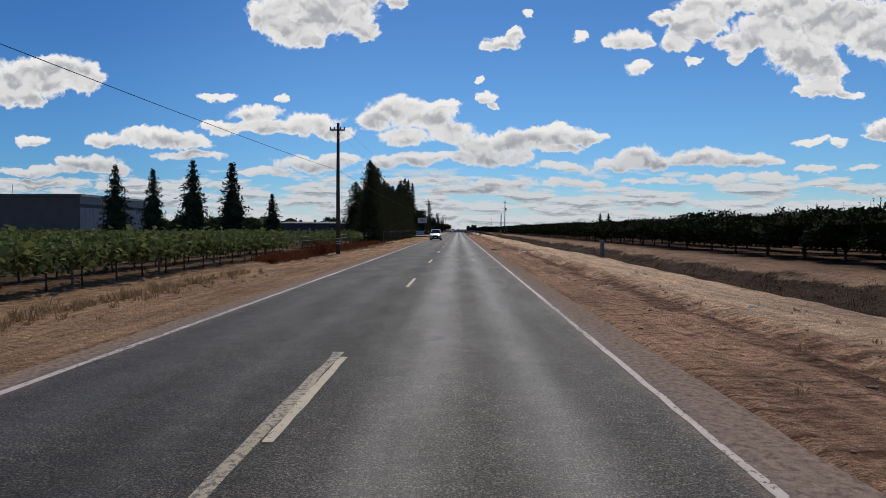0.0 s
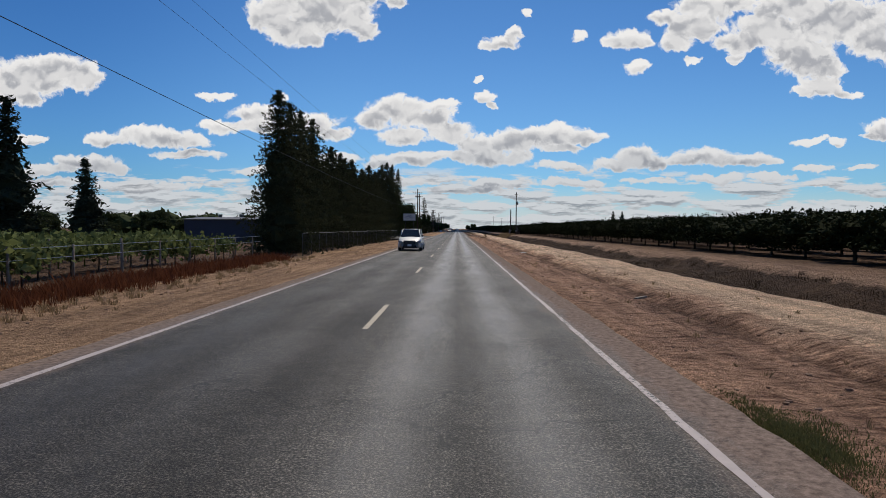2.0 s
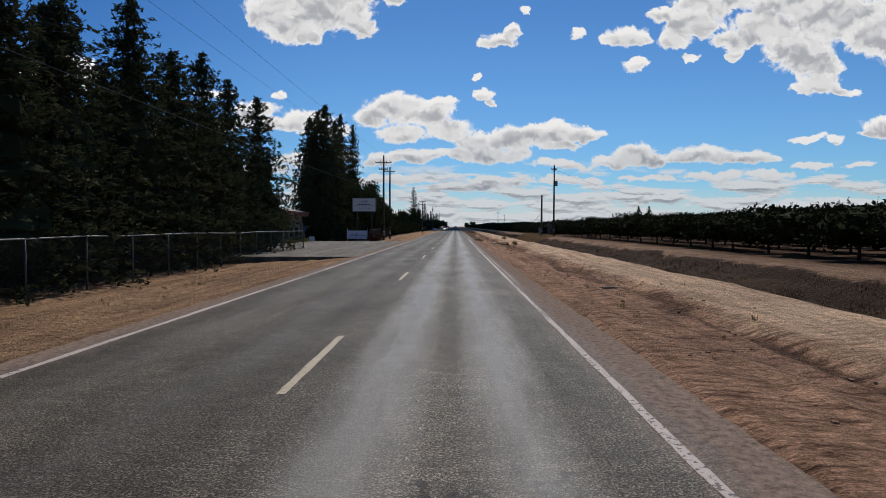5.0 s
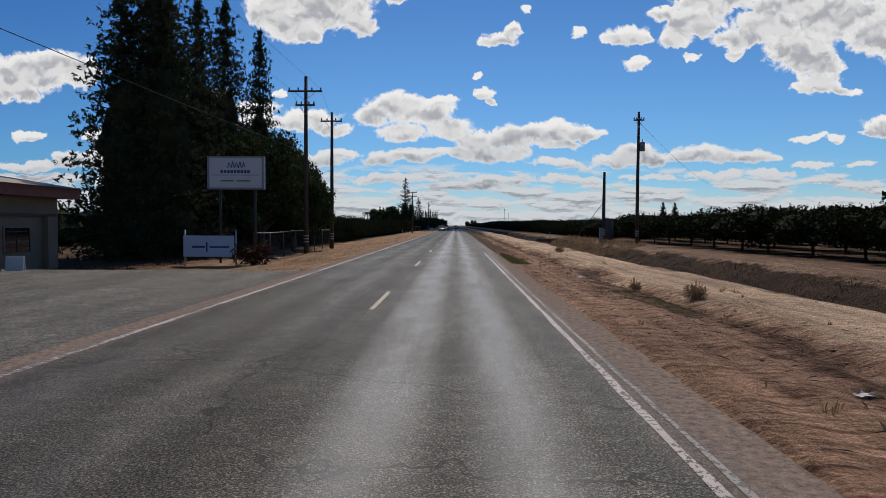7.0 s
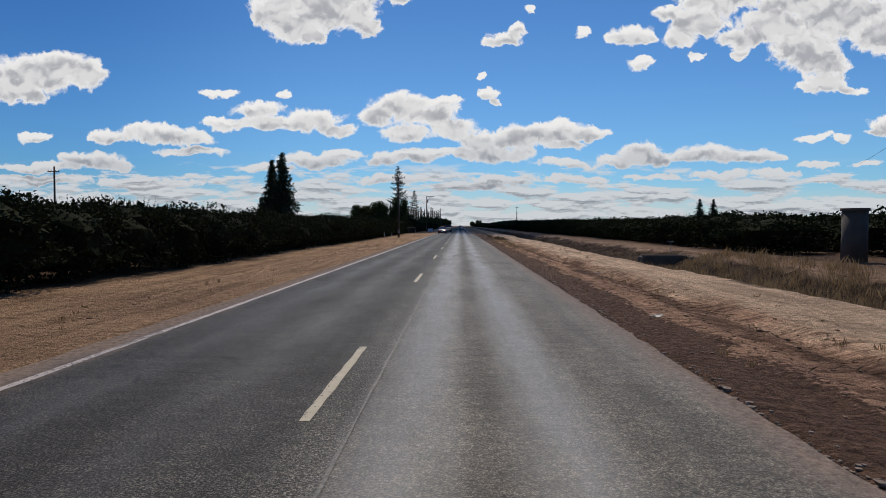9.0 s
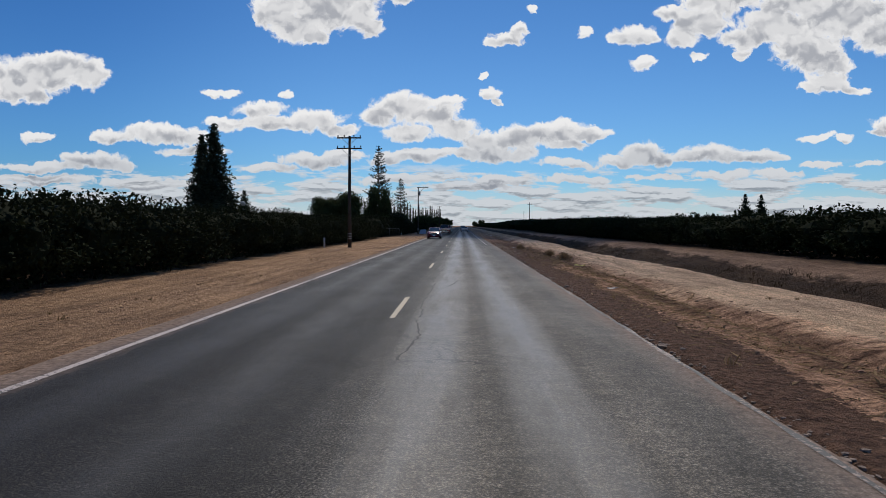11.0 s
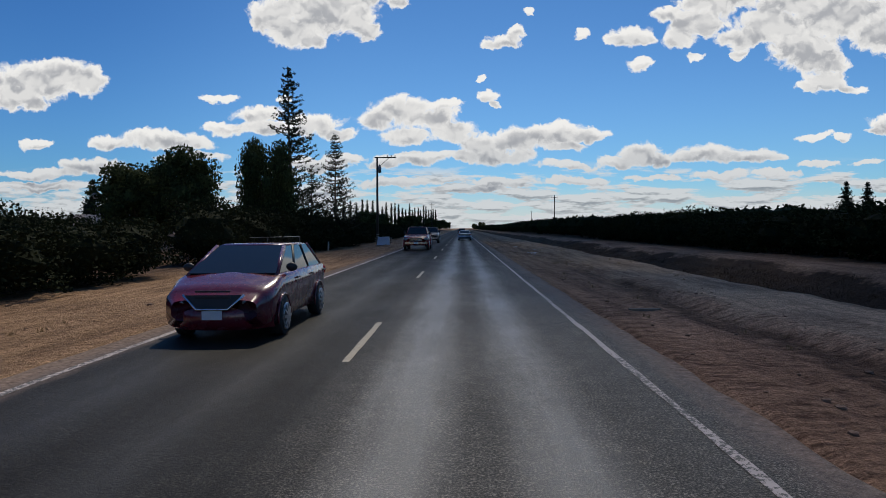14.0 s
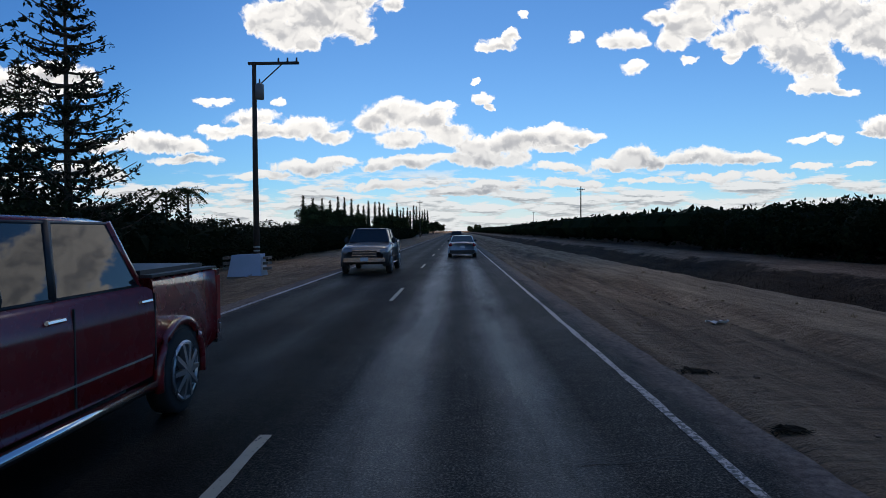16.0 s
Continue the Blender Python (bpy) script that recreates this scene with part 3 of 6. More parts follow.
def ground_height(x, y):
    x, y = np.asarray(x, float), np.asarray(y, float)
    sway = value_noise(y / 17, y * 0 + 3, 5) * 0.35 + value_noise(y / 4.1, y * 0 + 9, 6) * 0.1
    off = np.where(np.abs(x) < 5, 0, 1) * sway
    z = np.interp(x + off, PROFILE_X, PROFILE_Z)
    rough = np.clip((np.abs(x - 0.15) - 4.2) / 1.2, 0, 1) * np.clip((60 - np.abs(x)) / 20, 0.15, 1)
    z = z + rough * (value_noise(x / 2.3, y / 5.0, 1) * 0.05 + value_noise(x / 0.7, y / 1.3, 2) * 0.03 + value_noise(x / 0.27, y / 0.6, 3) * 0.026)
    ruts = np.sin((x + off * 1.6) * 6.5) * 0.034 * np.exp(-((np.abs(x) - 6.6) / 1.7) ** 2)
    return z + rough * ruts


def height_at(x, y):
    return float(ground_height(np.array([x]), np.array([y]))[0])


# ---- ground and road ----
def build_ground():
    xs = np.concatenate([[-3500, -1800, -900, -450, -250, -150, -100, -75], np.arange(-60, -22, 2.0), np.arange(-22, -4.4, 0.3), [-4.25, -4.0, -2, 0, 2, 4.38, 4.62],
                         np.arange(4.84, 24, 0.22), np.arange(24.5, 60, 2.5), [75, 100, 150, 250, 450, 900, 1800, 3500]])
    ys = np.concatenate([[-600, -200, -80, -40], np.arange(-20, 475, 0.68), np.arange(476, 620, 2.5), np.arange(630, 1200, 20), [1300, 1600, 2000, 2600, 3400, 4600]])
    gx, gy = np.meshgrid(xs, ys)
    gz = ground_height(gx, gy)
    me = bpy.data.meshes.new("ground")
    w = len(xs)
    idx = (np.arange(len(ys) - 1)[:, None] * w + np.arange(w - 1)[None, :]).reshape(-1)
    me.from_pydata(np.stack([gx, gy, gz], -1).reshape(-1, 3).tolist(), [], np.stack([idx, idx + 1, idx + w + 1, idx + w], 1).tolist())
    me.materials.append(SOIL)
    me.polygons.foreach_set("use_smooth", [True] * len(me.polygons))
    lone("ground", me, "dry tan and brown earth with ruts and tyre tracks", "ground", "structure")


def ribbon(x0, x1, y0, y1, z, seed, ragged=0.0, step=0.5, thick=0.0, bend=None):
    """A strip along the road with uneven sides."""
    r = np.random.default_rng(seed)
    n = max(2, int((y1 - y0) / step) + 1)
    s, ys = Shape(), np.linspace(y0, y1, n)
    l, h = x0 + r.uniform(-1, 1, n) * ragged, x1 + r.uniform(-1, 1, n) * ragged
    if bend:
        l, h = l + np.interp(ys, *bend), h + np.interp(ys, *bend)
    top = np.concatenate([np.stack([l, ys, ys * 0 + z], 1), np.stack([h, ys, ys * 0 + z], 1)])
    f = [(i, n + i, n + i + 1, i + 1) for i in range(n - 1)]
    if thick:
        top = np.concatenate([top, np.stack([l, ys, ys * 0 + z - thick], 1), np.stack([h, ys, ys * 0 + z - thick], 1)])
        f += [(2 * n + i, i, i + 1, 2 * n + i + 1) for i in range(n - 1)] + [(n + i, 3 * n + i, 3 * n + i + 1, n + i + 1) for i in range(n - 1)]
        f += [(0, 2 * n, 3 * n, n), (n - 1, 2 * n - 1, 4 * n - 1, 3 * n - 1)]
    s.add(top, f)
    return s


def build_road():
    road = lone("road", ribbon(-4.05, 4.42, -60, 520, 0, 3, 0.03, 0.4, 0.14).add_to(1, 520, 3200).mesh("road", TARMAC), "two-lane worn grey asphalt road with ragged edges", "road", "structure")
    part("edge_line", ribbon(-3.57, -3.45, -30, 1100, 0.005, 11, 0.012).mesh("edge_line", WHITE_LINE), road, "worn white edge line")
    for y0, y1, mat, x in ((-30, 223, WHITE_LINE, 3.72), (345.2, 900, WHITE_LINE, 3.74)):
        part("edge_line", ribbon(x - 0.045, x + 0.045, y0, y1, 0.005, int(y0) + 60, 0.014, bend=((120, 175, 226, 232), (0, -0.12, -0.06, 0))).mesh("edge_line", mat), road, "worn white edge line")
    part("old_edge_line", ribbon(3.87, 3.93, 150, 222, 0.005, 21, 0.012, bend=((120, 175, 226), (0, -0.12, -0.06))).mesh("old_edge_line", FADED_LINE), road, "faded older edge line")
    part("old_edge_line", ribbon(4.33, 4.4, 284, 343, 0.004, 22, 0.025).mesh("old_edge_line", WORN_RIM), road, "broken pale rim along the overlay")
    dash = ribbon(-0.055, 0.055, -3.66, 0, 0.005, 31, 0.008, 0.25).mesh("centre_dash", DASH_PAINT)
    for k in range(-1, 58):
        ob = part("centre_dash", dash, road)
        y = 9.02 + 14.63 * k
        ob.location = (np.interp(y, (9, 60, 180, 240, 335, 385), (-0.1, 0.0, 0.0, 0.1, 0.1, 0.0)), y, 0)
    part("old_centre_line", ribbon(-0.3, -0.165, 0.5, 9.4, 0.003, 33, 0.02).mesh("old_centre_line", TAN_LINE), road, "faded older centre line")
    part("old_centre_line", ribbon(0.56, 0.59, 232, 262, 0.009, 34, 0.01).mesh("old_centre_line", FAINT_LINE), road, "faded older centre line")
    tar = plain("black_crack_tar", (0.012, 0.012, 0.012), 0.7, vary=0.3)
    for k, (x0, y0, x1, y1, w) in enumerate(((1.2, 108.8, 1.22, 117.2, 0.012), (1.35, 174.5, 1.4, 176.2, 0.008), (1.2, 178, 1.75, 178.2, 0.008), (0.9, 114.2, 1.6, 114.3, 0.01),
                                             (2.6, 417.9, 3.5, 418.1, 0.013), (1.05, 304.6, 1.3, 306.2, 0.02), (1.3, 310.3, 1.4, 311.2, 0.014), (1.6, 343.4, 2.3, 343.6, 0.012), (2.1, 345.2, 2.5, 345.9, 0.014), (2.6, 344.4, 3.1, 344.5, 0.012), (-3.0, 40.2, -2.2, 40.3, 0.012), (-3.3, 236, -2.6, 236.3, 0.02)) + tuple((0.6, y, 0.62, y + 3.7, 0.02) for y in range(294, 340, 4))):
        gg = np.random.default_rng(k + 5)
        n = max(6, int(math.hypot(x1 - x0, y1 - y0) / 0.16))
        t = np.linspace(0, 1, n)
        side = np.cumsum(gg.normal(size=n)) * 0.026
        side -= side[0] + (side[-1] - side[0]) * t
        dx, dy = (x1 - x0), (y1 - y0)
        ln = math.hypot(dx, dy)
        cx, cy = x0 + dx * t - dy / ln * side, y0 + dy * t + dx / ln * side
        ww = w * gg.uniform(0.3, 1.2, n)
        s = Shape()
        s.add(np.concatenate([np.stack([cx - dy / ln * ww, cy + dx / ln * ww, t * 0 + 0.006], 1), np.stack([cx + dy / ln * ww, cy - dx / ln * ww, t * 0 + 0.006], 1)]), [(i, n + i, n + i + 1, i + 1) for i in range(n - 1)])
        part("crack", s.mesh("crack", tar), road, "dark open crack")
    lone("road_overlay", ribbon(0.58, 4.3, 222, 343, 0.003, 41, 0.06, 0.4, 0.1).mesh("road_overlay", PATCH), "smoother pale asphalt overlay on one lane", "road", "structure")
    lone("yard_apron", ribbon(-16.4, -3.96, 168, 207, -0.012, 43, 0.1, 0.5, 0.5).mesh("yard_apron", APRON), "pale worn asphalt driveway apron", "pavement", "structure")


def extend_strip(self, count, y0, y1):
    self.box(-4.05, 4.42, y0, y1, -0.14, 0)
    return self


Shape.add_to = extend_strip
build_ground()
build_road()


# ---- plants ----
def trunk_shape(h, r, seed, lean=0.02, n=7, steps=6):
    g = np.random.default_rng(seed)
    path = [(g.uniform(-1, 1) * lean * h * k / steps, g.uniform(-1, 1) * lean * h * k / steps, h * k / steps - (0.25 if k == 0 else 0)) for k in range(steps + 1)]
    return Shape().tube(path, [r * (1.25 if k == 0 else 1 - 0.93 * k / steps) for k in range(steps + 1)], n)


def conifer(seed, h, r, leaf, mat, low=0.05, tiers=44, per=7, power=0.8, clump=2, core=0.5, droop=0.16, ragged=0.3):
    """Trunk and crown meshes of a cone-shaped evergreen with layered branch sprays."""
    g = np.random.default_rng(seed)
    t = trunk_shape(h * 0.97, h * 0.02, seed)
    s, pts = Shape(), []
    for k in range(tiers):
        q = (k + g.uniform(0, 0.8)) / tiers
        z = h * (low + (1 - low) * q)
        env = r * (1 - q) ** power + 0.12
        for a in g.uniform(0, 6.2832, per):
            reach = env * (1 - ragged + ragged * 1.6 * g.random() ** 1.5)
            for w in np.arange(0.2, 1.01, 0.42 / max(reach, 0.5)):
                rad = reach * w
                pts.append((math.cos(a) * rad + g.normal() * 0.1, math.sin(a) * rad + g.normal() * 0.1, z - droop * rad * w + 0.05 + g.normal() * 0.1))
    p = np.repeat(np.array(pts), clump, 0)
    p = p + g.normal(size=p.shape) * leaf * 0.5
    s.leaves(p, leaf, g, 0.34)
    if core:
        m = 5
        for k in range(m):
            z = h * (low + 0.04 + 0.5 * k / m)
            rr = core * r * (1 - (z / h)) ** power
            s.blob((0, 0, z + 0.05 * h), (rr, rr, h * 0.1), seed + k, 0.5, 5, 9)
    return t.mesh("trunk", BARK, True), s.mesh("crown", mat)


def sparse_fir(seed, h, r, leaf, mat, low=0.1, tiers=34, fill=0.75):
    """A tall open fir: bare upswept branches in whorls with thin needle sprays."""
    g = np.random.default_rng(seed)
    t, s, pts = trunk_shape(h, h * 0.014, seed, 0.006), Shape(), []
    for k in range(tiers):
        q = (k + g.uniform(0, 0.6)) / tiers
        z = h * (low + (1 - low) * q)
        for a in g.uniform(0, 6.2832, 6):
            reach = (r * (1 - q) ** 0.72 + 0.15) * g.uniform(0.5, 1.25)
            line = []
            for w in (0.0, 0.35, 0.7, 1.0):
                line.append((math.cos(a) * reach * w, math.sin(a) * reach * w, z + reach * (-0.12 * w + 0.42 * w * w)))
            t.tube(line, [0.065, 0.05, 0.034, 0.012], 3, False)
            if g.random() < fill:
                for w in np.arange(0.3, 1.0, 0.22 / max(reach, 0.4)):
                    pts.append((math.cos(a) * reach * w + g.normal() * 0.09, math.sin(a) * reach * w + g.normal() * 0.09,
                                z + reach * (-0.12 * w + 0.42 * w * w) - 0.03 + g.normal() * 0.06))
    s.leaves(np.repeat(np.array(pts), 6, 0) + g.normal(size=(6 * len(pts), 3)) * 0.06, leaf, g, 0.4)
    return t.mesh("trunk", BARK, True), s.mesh("crown", mat)


def broadleaf(seed, h, r, bole, leaf, mat, lobes=12, per=230, flat=0.8, core=0.62):
    """Trunk with limbs, and a crown of leafy lobes with gaps between them."""
    g = np.random.default_rng(seed)
    t, s = Shape(), Shape()
    t.tube([(0, 0, -0.25), (0.05, 0, bole * 0.5), (0, 0.05, bole)], [0.035 * h, 0.027 * h, 0.024 * h], 7)
    mid = bole + (h - bole) * 0.48
    for k in range(lobes):
        a, q = 6.2832 * (k * 0.382 + g.uniform(-0.08, 0.08)), (k + 0.5) / lobes
        zz = bole + (h - bole) * (0.1 + 0.8 * q)
        env = r * math.sqrt(max(0.05, 1 - ((zz - mid) / ((h - bole) * 0.62)) ** 2))
        size = (h - bole) * g.uniform(0.17, 0.26)
        cx, cy = math.cos(a) * max(0, env - size * 0.6) * g.uniform(0.55, 1.0), math.sin(a) * max(0, env - size * 0.6) * g.uniform(0.55, 1.0)
        t.tube([(0, 0, bole * 0.9), (cx * 0.45, cy * 0.45, bole + (zz - bole) * 0.55), (cx, cy, zz)], [0.02 * h, 0.011 * h, 0.004 * h], 5, False)
        d = g.normal(size=(per, 3))
        d /= np.linalg.norm(d, axis=1)[:, None]
        rad = size * g.uniform(0.62, 1.12, per)[:, None]
        s.leaves(np.array([cx, cy, zz]) + d * rad * np.array([1.15, 1.15, flat]), leaf, g, 0.62, d * 0.5)
        s.blob((cx, cy, zz), (size * core, size * core, size * core * flat), seed * 7 + k, 0.3, 5, 7)
    return t.mesh("trunk", BARK, True), s.mesh("crown", mat)


def bush_tree(seed, h, r, leaf, mat, count=900, low=0.12, stems=True, shoots=22, core=0.8):
    """A clipped orchard tree: short trunk, forked limbs and one dense crown with stray shoots on top."""
    g = np.random.default_rng(seed)
    t, s = Shape(), Shape()
    b = h * max(low, 0.16)
    t.tube([(0, 0, -0.2), (0.03, 0.02, b)], [0.1, 0.085], 6)
    for k in range(4):
        a = 6.2832 * (k + g.uniform(-0.2, 0.2)) / 4
        t.tube([(0, 0, b * 0.9), (math.cos(a) * r * 0.3, math.sin(a) * r * 0.3, h * 0.45), (math.cos(a) * r * 0.55, math.sin(a) * r * 0.55, h * 0.8)], [0.07, 0.05, 0.02], 5, False)
    d = g.normal(size=(count, 3))
    d /= np.linalg.norm(d, axis=1)[:, None]
    lump = 1 + 0.22 * np.sin(d[:, 0] * 5 + seed) * np.cos(d[:, 1] * 4 - seed) + 0.12 * np.sin(d[:, 2] * 7 + seed * 2)
    rad = (g.uniform(0.78, 1.05, count) * lump)[:, None]
    mid, half = h * (low + 1) / 2, h * (1 - low) / 2
    box = np.sign(d) * np.abs(d) ** 0.8
    s.leaves(box * rad * np.array([r, r, half]) + np.array([0, 0, mid]), leaf, g, 0.6, d * 0.4)
    s.blob((0, 0, mid), (r * core, r * core, half * core * 1.05), seed, 0.2, 7, 10)
    for k in range(shoots):
        a, q = g.uniform(0, 6.2832), r * math.sqrt(g.random()) * 0.8
        base = np.array([math.cos(a) * q, math.sin(a) * q, h * 0.93])
        top = g.uniform(0.05, 0.16) * h
        s.leaves(base + np.linspace(0, 1, 5)[:, None] * np.array([g.normal() * 0.06, g.normal() * 0.06, top]), leaf * 0.6, g, 0.4)
    return t.mesh("trunk", BARK, True), s.mesh("crown", mat)


def plant(name, meshes, place, label, category, group="", turn=0.0, scale=1.0, tall=None):
    """A tree as a thing with a trunk and a crown."""
    ob = thing(name, place, label, category, group)
    ob.matrix_basis = Matrix.LocRotScale(place, Euler((0, 0, turn)), (scale, scale, tall or scale))
    part("trunk", meshes[0], ob)
    part("crown", meshes[1], ob)
    return ob


def scatter(name, spots, size, mat, seed, label, per=26, spread=0.3, height=0.5, aspect=0.16, category="weeds"):
    """Many upright blades in tufts at the given spots, as one mass."""
    g = np.random.default_rng(seed)
    s = Shape()
    sp = np.asarray(spots)
    k = np.repeat(np.arange(len(sp)), per)
    hs = height * sp[k, 2] * g.uniform(0.4, 1.0, len(k))
    a = g.uniform(0, 6.2832, len(k))
    rad = spread * sp[k, 2] * np.sqrt(g.random(len(k)))
    bx, by = sp[k, 0] + np.cos(a) * rad, sp[k, 1] + np.sin(a) * rad
    bz = ground_height(bx, by) - 0.02
    lean = g.normal(size=(len(k), 2)) * 0.28
    tx, ty = bx + lean[:, 0] * hs, by + lean[:, 1] * hs
    w = size * g.uniform(0.5, 1.2, len(k))
    c, d = np.cos(a + 1.3) * w, np.sin(a + 1.3) * w
    pts = np.stack([np.stack([bx - c * 0.4, by - d * 0.4, bz], 1), np.stack([bx + c * 0.4, by + d * 0.4, bz], 1),
                    np.stack([(bx + tx) / 2 + c, (by + ty) / 2 + d, bz + hs * 0.6], 1), np.stack([tx, ty, bz + hs], 1)], 1).reshape(-1, 3)
    s.add(pts, [(4 * i, 4 * i + 1, 4 * i + 2, 4 * i + 3) for i in range(len(k))])
    return lone(name, s.mesh(name, mat), label, category, "stuff")


# ---- rows of trees, right-hand orchard ----
G = np.random.default_rng(77)
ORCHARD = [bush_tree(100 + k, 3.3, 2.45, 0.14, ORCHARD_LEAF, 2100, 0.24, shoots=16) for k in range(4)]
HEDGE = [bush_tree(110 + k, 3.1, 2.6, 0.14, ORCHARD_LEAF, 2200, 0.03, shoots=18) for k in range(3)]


def orchard_rows():
    label = "dark green clipped orchard tree on a short trunk"
    for row, x in enumerate((23.8, 29.6)):
        y = -4.0 + row * 2.4
        while y < 470:
            pump_yard = 259 < y < 276 and row == 0
            if not pump_yard:
                low_kind = y > 272
                v = HEDGE[G.integers(3)] if low_kind else ORCHARD[G.integers(4)]
                sc = (1.05 if y > 425 else 0.9 if low_kind else 0.93) * G.uniform(0.93, 1.06)
                plant("orchard_tree", v, (x + G.uniform(-0.3, 0.3), y, -0.06), label if not low_kind else "dense dark green orchard tree leafy to the ground",
                      "tree", "orchard row", G.uniform(0, 6.28), G.uniform(0.95, 1.1), sc)
            y += 5.1 + G.uniform(-0.3, 0.3)
    s, g = Shape(), np.random.default_rng(5)
    for x in list(range(36, 110, 6)) + [23.8, 29.6]:
        y = 470 if x < 30 else -10
        while y < 1500:
            far = y > 520
            r, h = 2.6, (3.0 + 0.2 * math.sin(x * 1.7 + y * 0.02)) * (1.22 if y > 430 else 0.95)
            d = g.normal(size=(26 if far or x > 50 else 70, 3))
            d /= np.linalg.norm(d, axis=1)[:, None]
            c = np.array([x + g.uniform(-0.4, 0.4), y, h * 0.56])
            s.leaves(c + d * np.array([r, r, h * 0.5]) * g.uniform(0.85, 1.1, len(d))[:, None], 0.5 if far or x > 50 else 0.32, g, 0.6, d * 0.4)
            s.blob(c, (r * 0.95, r * 0.95, h * 0.47), int(x * 31 + y), 0.22, 4, 6)
            y += 5.2 if not far else 6.5
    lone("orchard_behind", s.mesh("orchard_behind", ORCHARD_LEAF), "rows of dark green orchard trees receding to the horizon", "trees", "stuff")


orchard_rows()

# ---- left: vineyard, conifers, barn ----
GY = -0.4


def vine(seed):
    g = np.random.default_rng(seed)
    t, s = Shape(), Shape()
    t.tube([(0, 0, -0.1), (g.uniform(-0.06, 0.06), 0.05, 0.55), (0, 0, 1.15)], [0.045, 0.035, 0.03], 5)
    for sgn in (-1, 1):
        t.tube([(0, 0, 1.1), (0, sgn * 0.6, 1.32), (0, sgn * 1.15, 1.36)], [0.03, 0.024, 0.012], 5, False)
    p = np.stack([g.normal(size=420) * 0.55, g.uniform(-1.3, 1.3, 420), 1.5 + g.normal(size=420) * 0.22 - np.abs(g.normal(size=420)) * 0.2], 1)
    s.leaves(p, 0.13, g, 0.8)
    hang = np.stack([g.normal(size=70) * 0.35, g.uniform(-0.8, 0.8, 70), g.uniform(0.7, 1.35, 70)], 1)
    s.leaves(hang, 0.12, g, 0.8)
    return t.mesh("trunk", BARK, True), s.mesh("foliage", VINE_LEAF)


def vineyard():
    kinds = [vine(k) for k in range(4)]
    g = np.random.default_rng(12)
    for row, x in enumerate((-13.0, -16.2)):
        for k in range(44):
            y = -6 + 2.35 * k + row
            if y > 97 or (y > 55 and g.random() < 0.38):
                continue
            ob = plant("grapevine", kinds[g.integers(4)], (x + g.uniform(-0.1, 0.1), y, GY), "green grapevine spread over a wire trellis", "vine", "vineyard row",
                       g.choice([0, math.pi]), g.uniform(0.9, 1.1))
    post = Shape().tube([(0, 0, -0.3), (0, 0, 1.75)], [0.05, 0.045], 7).mesh("post", GREY_WOOD, True)
    for row in range(2):
        for k in range(15):
            lone("trellis_post", post, "weathered wooden trellis post in the vineyard", "post", "", "trellis posts", (-13.02 - 3.2 * row, -4.3 + 7.05 * k, GY))
    s = Shape()
    for row in range(9):
        for dz in (1.15, 1.62):
            s.tube([(-13.0 - 3.2 * row, y, GY + dz - 0.03 * (k % 2)) for k, y in enumerate(range(-12, 84, 8))], 0.008, 3, False)
    lone("trellis_wire", s.mesh("trellis_wire", STEEL), "thin steel trellis wires along the vine rows", "wire", "stuff")
    s = Shape()
    for row in range(2, 17):
        x = -13.0 - 3.2 * row
        for k in range(46):
            y = -10 + 2.4 * k
            n = 130 if row < 6 else 60
            p = np.stack([x + g.normal(size=n) * 0.6, y + g.uniform(-1.3, 1.3, n), GY + 1.5 + g.normal(size=n) * 0.22 - np.abs(g.normal(size=n)) * 0.25], 1)
            s.leaves(p, 0.17 if row < 6 else 0.24, g, 0.8)
            if row < 8:
                s.tube([(x, y, GY - 0.1), (x, y, GY + 1.3)], 0.04, 4, False)
    lone("vineyard_behind", s.mesh("vineyard_behind", VINE_LEAF), "rows of green grapevines with flat leafy tops", "vines", "stuff")


vineyard()
CONES = [conifer(200 + k, 12.6, 2.7, 0.24, CONE_LEAF, 0.04, 46, 9, 0.85, 3, 0.55, 0.18, 0.35) for k in range(2)]
for k, (x, y, h, w) in enumerate(((-55.4, 106, 12.4, 1.0), (-48.9, 105.6, 11.9, 0.9), (-42.2, 105.3, 13.1, 1.12), (-35.6, 105.2, 12.9, 1.1), (-28.9, 105.0, 7.7, 0.75))):
    plant("conifer_tree", CONES[k % 2], (x, y, GY), "tall dark cone-shaped conifer in a spaced row", "tree", "conifer row", k * 1.3, w * 1.25, h / 12.6)


def wall_rib(s, x0, y0, x1, y1, z0, z1, step):
    n = int(math.hypot(x1 - x0, y1 - y0) / step)
    for k in range(n + 1):
        x, y = x0 + (x1 - x0) * k / n, y0 + (y1 - y0) * k / n
        s.box(x - 0.06, x + 0.06, y - 0.06, y + 0.06, z0, z1)
    return s


METAL_GREY = plain("dull_metal_cladding", (0.095, 0.093, 0.09), 0.75, 0.0, vary=0.15, scale=0.6)
METAL_PALE = plain("pale_metal_cladding", (0.36, 0.35, 0.33), 0.7, 0.0, vary=0.12, scale=0.6)
BLUE_METAL = plain("dark_blue_metal_cladding", (0.045, 0.056, 0.085), 0.75, 0.0, vary=0.15, scale=0.8)
STUCCO = plain("tan_stucco", (0.21, 0.15, 0.1), 0.9, vary=0.15, scale=1.2, bumped=0.4)
FASCIA = plain("red_brown_fascia", (0.2, 0.065, 0.045), 0.7, vary=0.2, scale=2)
ROOFING = plain("tan_roof_shingles", (0.34, 0.28, 0.24), 0.9, vary=0.25, scale=1.5, bumped=0.6)
DARK_GLASS = material("dark_window_glass", 0.02)[0]
